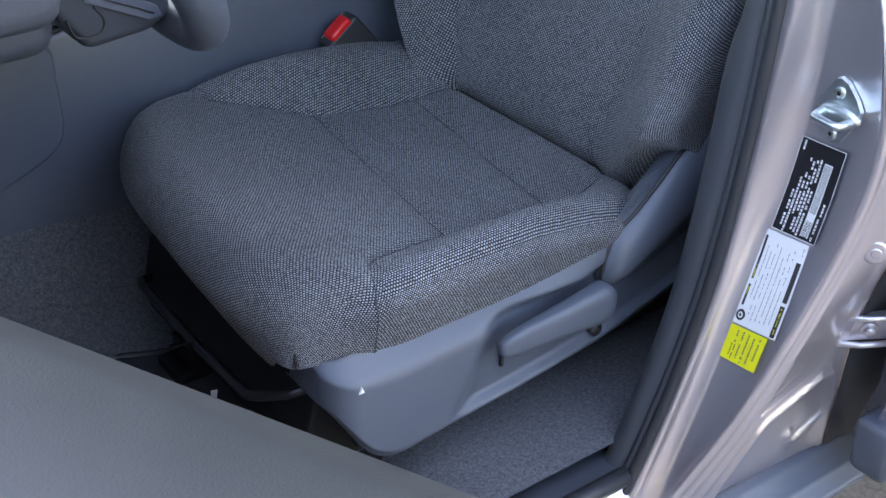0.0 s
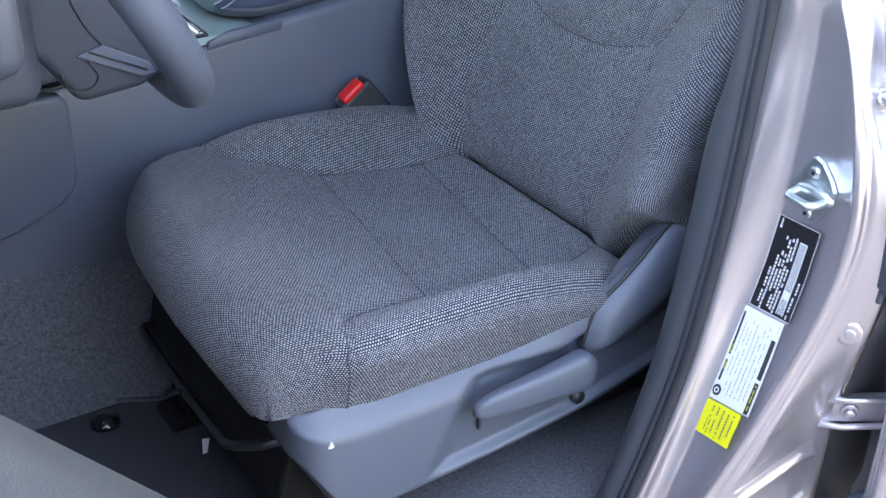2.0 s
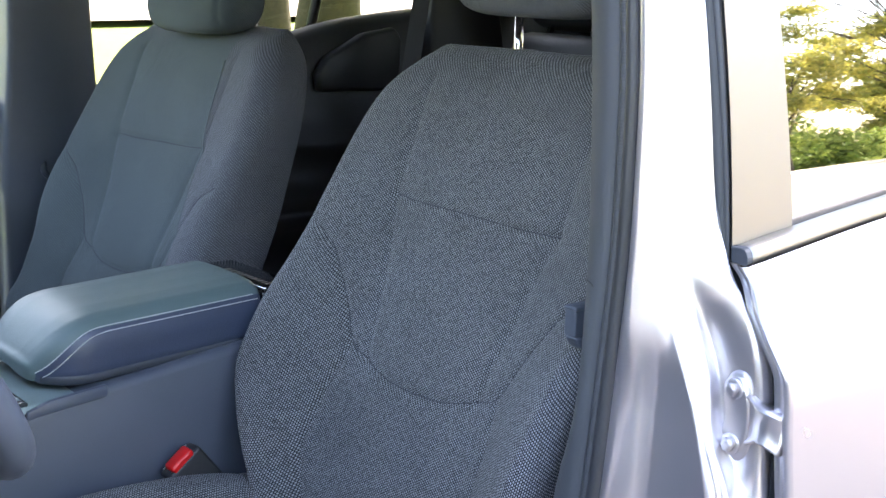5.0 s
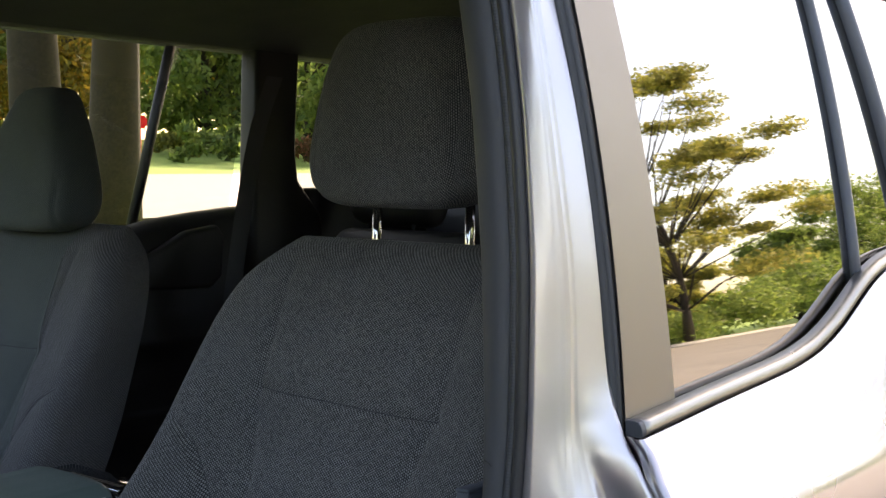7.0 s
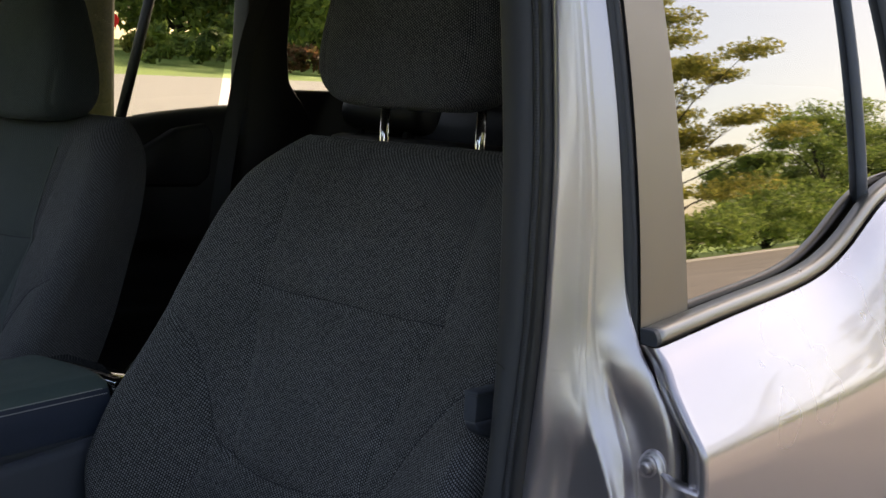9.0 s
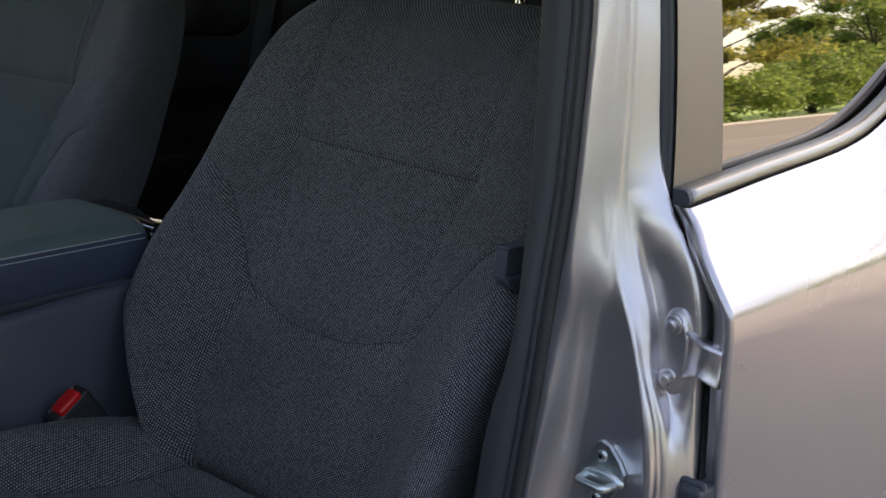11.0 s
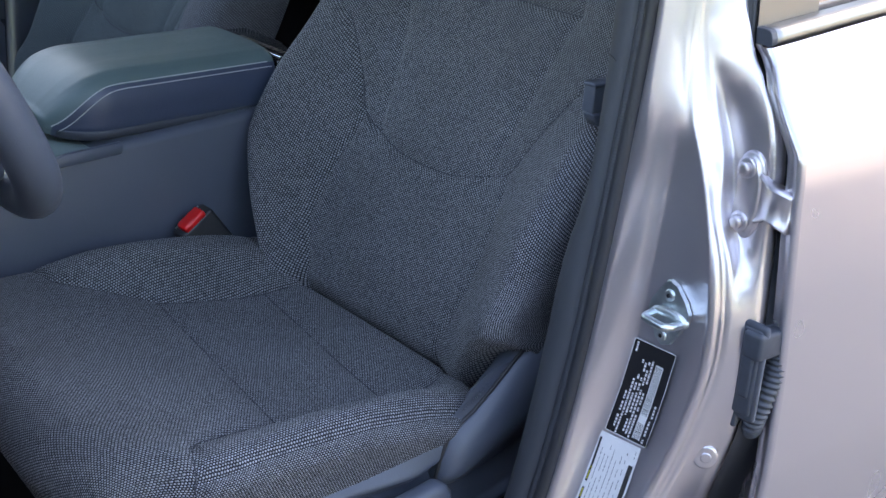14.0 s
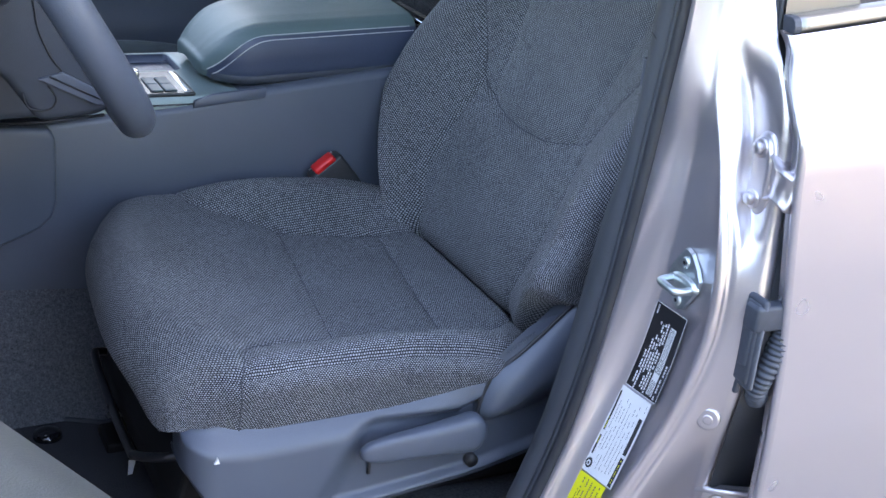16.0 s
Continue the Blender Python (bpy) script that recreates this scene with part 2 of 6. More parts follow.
def prism(outline, y0, y1, bevel=0.0, segs=2, m=None):
    """A plate with an outline in x and z, from y0 to y1."""
    bm = bmesh.new()
    front = [bm.verts.new((x, y0, z)) for x, z in outline]
    back = [bm.verts.new((x, y1, z)) for x, z in outline]
    n = len(outline)
    bm.faces.new(front), bm.faces.new(back[::-1])
    for i in range(n):
        bm.faces.new((front[i], back[i], back[(i + 1) % n], front[(i + 1) % n]))
    if bevel:
        bmesh.ops.recalc_face_normals(bm, faces=bm.faces)
        bmesh.ops.bevel(bm, geom=bm.edges[:], offset=bevel, segments=segs, affect="EDGES", profile=0.5)
    if m is not None:
        bm.transform(m)
    return bm


def tube_mesh(points, radius, segs=12, closed=False):
    """Places on a round tube along points; radius may differ from point to point."""
    pts = [Vector(p) for p in points]
    n = len(pts)
    radii = radius if hasattr(radius, "__len__") else [radius] * n
    rows, side = [], None
    for i in range(n):
        a, b = (pts[i - 1], pts[(i + 1) % n]) if closed else (pts[max(i - 1, 0)], pts[min(i + 1, n - 1)])
        d = (b - a).normalized()
        if side is None:
            side = d.cross(Vector((0, 0, 1)) if abs(d.z) < 0.9 else Vector((1, 0, 0))).normalized()
        side = (side - d * side.dot(d)).normalized()
        up = d.cross(side)
        rows.append([pts[i] + radii[i] * (math.cos(k * math.tau / segs) * side + math.sin(k * math.tau / segs) * up) for k in range(segs)])
    if closed:
        rows.append(rows[0])
    return np.array([[tuple(v) for v in r] for r in rows])


def tube(name, points, radius, mat, parent=None, segs=12, closed=False, label=""):
    return sheet(name, tube_mesh(points, radius, segs, closed), mat, parent, wrap=True, caps=not closed, label=label)


def smooth_path(points, n=8):
    """Points on a Catmull-Rom curve through the given ones."""
    p = [np.array(q, float) for q in points]
    p = [2 * p[0] - p[1], *p, 2 * p[-1] - p[-2]]
    out = []
    for i in range(1, len(p) - 2):
        for k in range(n):
            t = k / n
            out.append(0.5 * (2 * p[i] + (p[i + 1] - p[i - 1]) * t + (2 * p[i - 1] - 5 * p[i] + 4 * p[i + 1] - p[i + 2]) * t * t
                              + (3 * p[i] - p[i - 1] - 3 * p[i + 1] + p[i + 2]) * t ** 3))
    out.append(p[-2])
    return out


def curve(keys, x):
    """A smooth function through (x, value) keys."""
    ks, vs = [k for k, _ in keys], [v for _, v in keys]
    x = np.asarray(x, float)
    h = (ks[-1] - ks[0]) * 0.02
    return sum(w * np.interp(x + o * h, ks, vs) for o, w in ((-2, 0.1), (-1, 0.2), (0, 0.4), (1, 0.2), (2, 0.1)))


def ramp(a, b, x):
    t = np.clip((np.asarray(x, float) - a) / (b - a), 0, 1)
    return t * t * (3 - 2 * t)


def groove(a, b, lines, width=0.0045, depth=0.004):
    """Depth of seams along polylines in the plane (a, b)."""
    best = np.full(np.shape(a), 1e9)
    for line in lines:
        for (x0, y0), (x1, y1) in zip(line[:-1], line[1:]):
            dx, dy = x1 - x0, y1 - y0
            t = np.clip(((a - x0) * dx + (b - y0) * dy) / (dx * dx + dy * dy), 0, 1)
            best = np.minimum(best, np.hypot(a - x0 - t * dx, b - y0 - t * dy))
    return depth * np.exp(-((best / width) ** 2)) + 0.6 * depth * np.exp(-((best / (4 * width)) ** 2))


def face_toward_driver(ob):
    """Turns a pane so that its front faces the near side."""
    if sum(p.normal.y for p in ob.data.polygons) > 0:
        ob.data.flip_normals()
    return ob


def second_material(ob, mat, test):
    """Gives the faces whose middle passes the test another material."""
    me = ob.data
    me.materials.append(mat)
    c = np.empty(len(me.polygons) * 3)
    me.polygons.foreach_get("center", c)
    me.polygons.foreach_set("material_index", test(c.reshape(-1, 3)).astype(np.int32))
    return ob


def seam_on(name, p, a, b, line, parent, mat, radius=0.0007):
    """A sewn seam lying on a grid of places p, along a polyline in the grid's plane (a, b)."""
    flat_a, flat_b, flat_p = a.ravel(), b.ravel(), p.reshape(-1, 3)
    pts = []
    for q in smooth_path([(u, v, 0) for u, v in line], 12):
        d = (flat_a - q[0]) ** 2 + (flat_b - q[1]) ** 2
        k = np.argpartition(d, 6)[:6]
        w = 1 / (d[k] + 1e-7)
        pts.append(tuple((flat_p[k] * w[:, None]).sum(0) / w.sum()))
    pts = [q for i, q in enumerate(pts) if i == 0 or (Vector(q) - Vector(pts[i - 1])).length > 1e-4]
    return tube(name, pts, radius, mat, parent, segs=6)


# ---- the ground and the distance ----
def flat(name, x0, x1, y0, y1, z, mat, label, category, n=1, kind="structure"):
    xs, ys = np.linspace(x0, x1, n + 1), np.linspace(y0, y1, n + 1)
    p = np.array([[(x, y, z) for y in ys] for x in xs])
    return tagged(sheet(name, p, mat), label, category, kind=kind)


def rise(x, y):
    """The land lies level round the road and climbs gently beyond the car's far side."""
    d = np.hypot(np.maximum(y - 5, 0), 0.6 * np.maximum(x, 0) * (y > 5))
    return 0.058 * np.minimum(d, 60) * ramp(0, 8, d)


gx = np.concatenate([[-1500, -400, -120], np.linspace(-60, 80, 36), [120, 400, 1500]])
gy = np.concatenate([[-1500, -400, -120], np.linspace(-60, 80, 36), [120, 400, 1500]])
GX, GY = np.meshgrid(gx, gy, indexing="ij")
tagged(sheet("ground", np.stack([GX, GY, rise(GX, GY) - 0.06], -1), GRASS), "green lawn and verge reaching to the horizon", "ground", kind="structure")
flat("road", -300, 300, -27, 3.4, -0.03, ASPHALT, "worn grey-brown asphalt under and beside the car", "road")


# ---- seats ----
def cushion_mesh(cy, s):
    """The cushion as a grid: i runs from the rear over the top and down the front, j from the outer side to the inner."""
    nu, nv = 150, 170
    # along the length: x on top, then a quarter turn down the front
    top_len, r, drop = 0.478, 0.056, 0.095
    u = np.linspace(0, top_len + r * math.pi / 2 + drop, nu)
    front = np.clip((u - top_len) / r, 0, math.pi / 2)
    below = np.clip(u - top_len - r * math.pi / 2, 0, None)
    x = 0.04 - np.minimum(u, top_len) - r * np.sin(front) + below * 0.5
    fall = r * (1 - np.cos(front)) + below
    # across the width: down the outer side, over the top, down the inner side
    half, re, side = 0.226, 0.042, 0.07
    total = half + re * math.pi / 2 + side
    v = np.linspace(-total, total, nv)
    a = np.abs(v)
    turn = np.clip((a - half) / re, 0, math.pi / 2)
    low = np.clip(a - half - re * math.pi / 2, 0, None)
    ly = np.sign(v) * (np.minimum(a, half) + re * np.sin(turn) - 0.35 * low)
    edge = re * (1 - np.cos(turn)) + low
    X, L = np.meshgrid(x, ly, indexing="ij")
    U, V = np.meshgrid(u, v, indexing="ij")
    corner = ramp(0.17, 0.25, np.abs(L)) * (L < 0)
    X = X - 0.40 * np.clip(below, 0, 0.1)[:, None] * corner
    L = L + np.sign(L) * 0.30 * low[None, :] * ramp(-0.38, -0.46, X) * (L < 0)
    zc = curve([(-0.6, 0.722), (-0.42, 0.722), (-0.3, 0.702), (-0.2, 0.678), (-0.1, 0.671), (-0.04, 0.677), (0.05, 0.677)], X)
    zb = curve([(-0.6, 0.720), (-0.42, 0.722), (-0.34, 0.728), (-0.2, 0.724), (-0.12, 0.712), (-0.07, 0.698), (-0.04, 0.684), (0.0, 0.658), (0.05, 0.64)], X)
    z_in = curve([(-0.6, 0.720), (-0.42, 0.722), (-0.34, 0.730), (-0.2, 0.730), (-0.12, 0.724), (-0.06, 0.714), (0.0, 0.698), (0.05, 0.68)], X)
    zb = np.where(L > 0, z_in, zb)
    A = np.abs(L)
    hw = np.where(L < 0, curve([(-0.6, 0.235), (-0.38, 0.215), (-0.26, 0.190), (-0.12, 0.180), (0.05, 0.175)], X),
                  curve([(-0.6, 0.235), (-0.35, 0.230), (-0.21, 0.160), (-0.075, 0.138), (0.05, 0.13)], X))
    rise = ramp(hw - 0.01, hw + 0.065, A)
    Z = zc + (zb - zc) * rise
    Z -= 0.030 * ramp(-0.026, -0.004, X)
    Z += 0.006 * (1 - (A / 0.2) ** 2) * ramp(-0.36, -0.46, X)
    lines = [[(-0.265, -0.190), (-0.212, 0.158)], [(-0.120, -0.183), (-0.075, 0.135)]]
    lines.append([(-0.404, -0.262), (-0.378, -0.222), (-0.34, -0.206), (-0.265, -0.193), (-0.12, -0.183), (0.05, -0.178)])
    lines.append([(-0.365, 0.290), (-0.349, 0.272), (-0.318, 0.222), (-0.212, 0.158), (-0.075, 0.135), (0.05, 0.13)])
    lines.append([(-0.398, -0.32), (-0.402, -0.285), (-0.404, -0.258)])
    for k in (-1, 1):
        lines.append([(-0.52, k * 0.262), (-0.46, k * 0.262), (-0.404, k * 0.258), (-0.30, k * 0.256), (-0.15, k * 0.256), (0.05, k * 0.252)])
    lay = np.where(np.abs(V) > half, np.sign(V) * (half + (np.abs(V) - half) * 0.72), V)
    g = groove(X, lay, lines)
    drop_all = (fall[:, None] ** 2.5 + edge[None, :] ** 2.5) ** 0.4
    low_limit = 0.15 - 0.055 * np.where(L < 0, ramp(0.15, 0.235, A), ramp(0.02, 0.08, edge)[None, :]) - 0.03 * ramp(-0.22, -0.08, X) * ramp(0.01, 0.05, edge)[None, :]
    Z = Z - np.minimum(drop_all, low_limit) - g
    nose = ramp(-0.30, -0.50, X)
    flat_x = X.copy()
    Y = cy + s * L * (1 - 0.16 * nose ** 2.2) * (1 - np.where(L > 0, 0.08, 0.20) * ramp(-0.085, 0.04, X))
    X = X + nose * (0.036 * (A / 0.26) ** 3 + 0.07 * L)
    tuck = ramp(0.035, 0.10, fall)[:, None] * ramp(0.012, 0.06, edge)[None, :] * (L < 0)
    X = X + 0.022 * tuck
    Y = Y + s * 0.016 * tuck
    p = np.stack([X, Y, Z], -1)
    soft = (ramp(0.15, 0.23, A) * ramp(-0.40, -0.455, flat_x) * (L < 0))[..., None]
    for _ in range(90):
        q = np.pad(p, ((1, 1), (1, 1), (0, 0)), mode="edge")
        p = p + 0.8 * soft * (0.25 * (q[2:, 1:-1] + q[:-2, 1:-1] + q[1:-1, 2:] + q[1:-1, :-2]) - p)
    return p, np.stack([U, V], -1), flat_x, lay, lines


def backrest_mesh(cy, s):
    """The backrest as closed loops from the bottom to the top; j goes round from the middle of the front."""
    nz = 150
    w = np.linspace(0, 1, nz)
    z = 0.635 + (1.257 - 0.635) * (1 - (1 - w) ** 1.25)
    dome = np.sqrt(np.clip(1 - np.clip((z - 1.195) / 0.062, 0, 1) ** 2, 0, 1))
    foot = np.sqrt(np.clip(1 - np.clip((0.694 - z) / 0.04, 0, 1) ** 2, 0, 1))
    xc = curve([(0.6, -0.020), (0.68, -0.017), (0.73, -0.003), (0.78, 0.021), (0.87, 0.062), (0.97, 0.108), (1.07, 0.146), (1.16, 0.183), (1.26, 0.225)], z)
    thick = curve([(0.6, 0.17), (0.75, 0.15), (0.9, 0.135), (1.1, 0.125), (1.26, 0.11)], z)
    hw = curve([(0.6, 0.270), (0.66, 0.273), (0.70, 0.275), (0.76, 0.278), (0.84, 0.283), (0.92, 0.286), (1.0, 0.288), (1.1, 0.283), (1.16, 0.272), (1.20, 0.255), (1.235, 0.222), (1.26, 0.19)], z)
    fwd = curve([(0.6, 0.030), (0.70, 0.046), (0.78, 0.066), (0.85, 0.080), (0.92, 0.070), (1.0, 0.040), (1.08, 0.022), (1.16, 0.012), (1.26, 0.0)], z)
    hw_in = curve([(0.6, 0.13), (0.66, 0.160), (0.70, 0.196), (0.76, 0.244), (0.84, 0.284), (0.92, 0.291), (1.0, 0.289), (1.1, 0.283), (1.16, 0.272), (1.20, 0.255), (1.235, 0.222), (1.26, 0.19)], z)
    if s < 0:
        fwd = fwd * (1 - 0.5 * ramp(1.02, 0.86, z))
        hw = hw - 0.014 * ramp(1.02, 0.84, z)
    n_front, n_back = 150, 34
    q = np.linspace(-1, 1, n_front)
    rows, uvs = [], []
    for i in range(nz):
        h, xm = np.where(q > 0, hw_in[i], hw[i]), xc[i] + 0.5 * thick[i]
        re = 0.035
        a = np.abs(q) * (h - re + re * math.pi / 2)
        turn = np.clip((a - (h - re)) / re, 0, math.pi / 2)
        ly = np.sign(q) * (np.minimum(a, h - re) + re * np.sin(turn))
        bow = ramp(0.12, h - 0.015, np.abs(ly))
        xf = xc[i] - fwd[i] * bow + re * (1 - np.cos(turn))
        lines_x = xm - (xm - xf) * dome[i] * (0.62 + 0.38 * foot[i])
        lift = np.where(ly < 0, 0.088, 0.070) * ramp(0.17, 0.262, np.abs(ly)) * ramp(0.84, 0.64, z[i])
        front = np.stack([lines_x, ly, z[i] + lift], -1)
        k = np.linspace(1, -1, n_back + 2)[1:-1]
        lb = (np.where(k > 0, hw_in[i], hw[i]) - 0.003) * np.sign(k) * np.abs(k) ** 0.4
        xb = xc[i] + thick[i] - 0.03 * np.abs(k) ** 4 - 0.012
        back = np.stack([xm + (xb - xm) * dome[i], lb, z[i] + np.where(lb < 0, 0.088, 0.070) * ramp(0.17, 0.262, np.abs(lb)) * ramp(0.84, 0.64, z[i])], -1)
        rows.append(np.concatenate([front, back]))
        uvs.append(np.concatenate([np.stack([np.full_like(a, z[i] * 1.06), np.sign(q) * a], -1), np.stack([np.full_like(lb, z[i] * 1.06), np.sign(k) * (np.where(k > 0, a[-1], a[0]) + 0.11 + np.where(k > 0, lb[0], -lb[-1]) - np.abs(lb))], -1)]))
    p = np.array(rows)
    F = p[:, :n_front]
    strong, weak = [[(-0.148, 1.063), (-0.07, 1.063), (0.07, 1.066), (0.148, 1.069)]], []
    for k in (-1, 1):
        weak.append([(k * 0.148, 1.066), (k * 0.130, 1.006), (k * 0.112, 0.92), (k * 0.105, 0.875)])
        strong.append([(k * 0.262, 1.026), (k * 0.216, 1.000), (k * 0.186, 0.965), (k * 0.162, 0.93), (k * 0.137, 0.888), (k * 0.105, 0.874), (k * 0.05, 0.861), (0.0, 0.858)])
        strong.append([(k * 0.137, 0.888), (k * 0.150, 0.83), (k * 0.152, 0.76), (k * 0.132, 0.70), (k * 0.125, 0.60)])
        weak.append([(k * 0.148, 1.066), (k * 0.150, 1.12), (k * 0.155, 1.215)])
    F[..., 0] += groove(F[..., 1], F[..., 2], strong, 0.0045, 0.004) + groove(F[..., 1], F[..., 2], weak, 0.006, 0.0035)
    p[..., 1] = cy + s * p[..., 1]
    return p, np.array(uvs), strong + weak, n_front


def headrest_mesh(cy, s, taper=0.14):
    nu, nv = 40, 96
    th = np.linspace(-math.pi / 2, math.pi / 2, nu)
    ph = np.linspace(0, math.tau, nv, endpoint=False)
    sp = lambda a, e: np.sign(a) * np.abs(a) ** e
    T, P = np.meshgrid(th, ph, indexing="ij")
    ring = sp(np.cos(T), 0.42)
    lx, ly, lz = (0.058 - 0.9 * (taper - 0.14) * 0.058 * ramp(-0.1, 0.118, np.sin(T) * 0.118)) * ring * sp(np.cos(P), 0.62), 0.148 * ring * sp(np.sin(P), 0.5), 0.118 * sp(np.sin(T), 0.55)
    ly = ly * (1 - taper * ramp(-0.09, 0.118, lz))
    seam = np.minimum(np.abs(ly - 0.115), np.abs(ly + 0.115))
    dent = 0.004 * np.exp(-((seam / 0.004) ** 2)) * (lx < 0)
    x = 0.262 + lx + dent + 0.14 * lz + 0.014 * (ly / 0.148) ** 2 * 0
    p = np.stack([x, cy + s * ly, 1.405 + lz], -1)
    eq = np.stack([0.058 * sp(np.cos(ph), 0.62), 0.148 * sp(np.sin(ph), 0.5)], -1)
    arc = np.concatenate([[0], np.cumsum(np.linalg.norm(np.diff(eq, axis=0), axis=1))])
    return p, np.stack([lz + np.sign(lz) * 0.058 * (1 - ring), np.repeat(arc[None, :], nu, 0)], -1)


def seat(name, label, cy, s, cloth, cloth_side, shift=0.0, head=0.0):
    """A cloth car seat; s is 1 where the console lies towards greater y."""
    st = thing(name, label, "car seat", group="front seats")
    p, uv, fa, fb, lines = cushion_mesh(cy, s)
    p[..., 0] += shift
    seam_p = (p, fa, fb, lines)
    cush = sheet("cushion", p, cloth, st, uv)
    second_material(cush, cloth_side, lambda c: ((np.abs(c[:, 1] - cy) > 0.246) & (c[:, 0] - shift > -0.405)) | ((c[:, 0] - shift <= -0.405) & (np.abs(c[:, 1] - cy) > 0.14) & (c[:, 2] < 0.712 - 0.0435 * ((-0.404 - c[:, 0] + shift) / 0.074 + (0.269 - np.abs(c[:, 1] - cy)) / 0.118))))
    for line in lines[:5]:
        seam_on("seam", *seam_p[:3], line, cush, SEAM)
    p, uv, lines, n_front = backrest_mesh(cy, s)
    p[..., 0] += shift
    rest = sheet("backrest", p, cloth, st, uv, wrap=True, caps=True)
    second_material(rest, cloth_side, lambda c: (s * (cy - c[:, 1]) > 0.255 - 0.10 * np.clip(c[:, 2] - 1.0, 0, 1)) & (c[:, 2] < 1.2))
    if s < 0:
        edge_keys = [(0.6, 0.205), (0.79, 0.200), (0.85, 0.19), (0.93, 0.168), (1.0, 0.155), (1.10, 0.138), (1.205, 0.128), (1.3, 0.12)]
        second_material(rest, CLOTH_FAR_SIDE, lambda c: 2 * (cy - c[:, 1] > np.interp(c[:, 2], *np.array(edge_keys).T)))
    F = p[:, :n_front]
    for line in (lines[0], lines[1], lines[3]):
        seam_on("seam", F, s * (F[..., 1] - cy), F[..., 2], line, rest, SEAM)
    p, uv = headrest_mesh(cy, s, 0.14 if s > 0 else 0.52)
    p[..., 0] += shift + 0.3 * head
    p[..., 2] += head
    hr = sheet("headrest", p, cloth, st, uv, wrap=True, caps=True)
    for k in (-1, 1):
        tube("headrest_post", [(0.288 + shift, cy + k * 0.078, 1.20), (0.290 + shift, cy + k * 0.078, 1.31)], 0.0062, CHROME, st, label="chrome headrest post")
        part("post_guide", box((0.268 + shift, cy + k * 0.078 - 0.02, 1.246), (0.310 + shift, cy + k * 0.078 + 0.02, 1.256), 0.004), PLASTIC_DARK, st, smooth=True)
    # outer side cover
    y_out = cy - s * 0.266
    nu, nv = 120, 60
    theta = np.linspace(0, math.pi / 2, 24)
    run = np.linspace(-0.416, 0.13, nu - 30)[1:]
    xs = np.concatenate([[-0.438, -0.444, -0.4475, -0.449, -0.450], -0.418 - 0.032 * np.cos(theta), run])
    front_in = np.concatenate([[0.11, 0.09, 0.07, 0.05, 0.04], 0.032 * (1 - np.sin(theta)), 0 * run])
    z_top = curve([(-0.47, 0.630), (-0.44, 0.633), (-0.4, 0.638), (-0.29, 0.640), (-0.2, 0.645), (-0.14, 0.656), (-0.110, 0.668), (-0.090, 0.683), (-0.075, 0.700), (-0.062, 0.714), (-0.045, 0.724), (0.03, 0.728), (0.14, 0.735)], xs)
    z_low = curve([(-0.46, 0.60), (-0.445, 0.585), (-0.432, 0.555), (-0.412, 0.516), (-0.38, 0.498), (-0.32, 0.505), (-0.22, 0.513), (-0.1, 0.527), (-0.02, 0.546), (0.14, 0.60)], xs)
    t = np.linspace(0, 1, nv)
    X = np.repeat(xs[:, None], nv, 1)
    z_top = z_top - 0.25 * np.clip(front_in - 0.03, 0, 1)
    Z = z_low[:, None] + (z_top - z_low)[:, None] * t
    inward = 0.024 * ramp(0.70, 1.0, t)[None, :] ** 1.4 * (1 - 0.75 * ramp(-0.24, -0.10, X)) + 0.010 * ramp(0.10, 0.0, t)[None, :]
    inward = inward + front_in[:, None]
    hollow = ramp(-0.315, -0.275, X - (Z - 0.53) * 0.5) * ramp(0.628, 0.612, Z - 0.35 * np.clip(X + 0.14, 0, 1)) * ramp(0.008, 0.022, Z - z_low[:, None])
    inward = inward + 0.013 * hollow
    Y = y_out + s * inward
    sheet("side_cover", np.stack([X, Y, Z], -1), PLASTIC, st, label="grey grained plastic side cover")
    part("side_cover_back", prism([(-0.42, 0.60), (-0.39, 0.53), (0.12, 0.61), (0.12, 0.69), (-0.08, 0.66), (-0.42, 0.62)], y_out + s * 0.036, y_out + s * 0.05), PLASTIC_DARK, st)
    # height lever
    nl = 30
    k = np.linspace(0, 1, nl)
    cx, cz = -0.262 + 0.148 * k, 0.595 + 0.010 * k
    hz = curve([(0, 0.004), (0.04, 0.011), (0.2, 0.015), (0.6, 0.019), (0.9, 0.024), (0.97, 0.018), (1, 0.008)], k)
    hy = curve([(0, 0.004), (0.04, 0.007), (0.5, 0.011), (0.95, 0.014), (1, 0.006)], k)
    ang = np.linspace(0, math.tau, 24, endpoint=False)
    sq = lambda a: np.sign(a) * np.abs(a) ** 0.6
    lev = np.stack([cx[:, None] + 0 * ang, (y_out - s * 0.012 - s * 0.006 * k)[:, None] + hy[:, None] * sq(np.cos(ang)), cz[:, None] + hz[:, None] * sq(np.sin(ang))], -1)
    sheet("height_lever", lev, PLASTIC, st, wrap=True, caps=True)
    tube("lever_pivot", [(-0.112, y_out + s * 0.02, 0.548), (-0.112, y_out + s * 0.004, 0.548)], 0.008, INTERIOR_DARK, st)
    part("cover_slot", box((-0.243, y_out + s * 0.010 - 0.002, 0.553), (-0.240, y_out + s * 0.010 + 0.002, 0.578)), INTERIOR_DARK, st)
    # recline lever
    shape = [(0.075, 0.790), (0.03, 0.760), (-0.012, 0.730), (-0.040, 0.704), (-0.067, 0.682), (-0.090, 0.668), (-0.101, 0.657), (-0.109, 0.636), (-0.114, 0.616), (-0.110, 0.606), (-0.100, 0.602), (-0.080, 0.604), (-0.04, 0.616), (0.02, 0.640), (0.075, 0.665)]
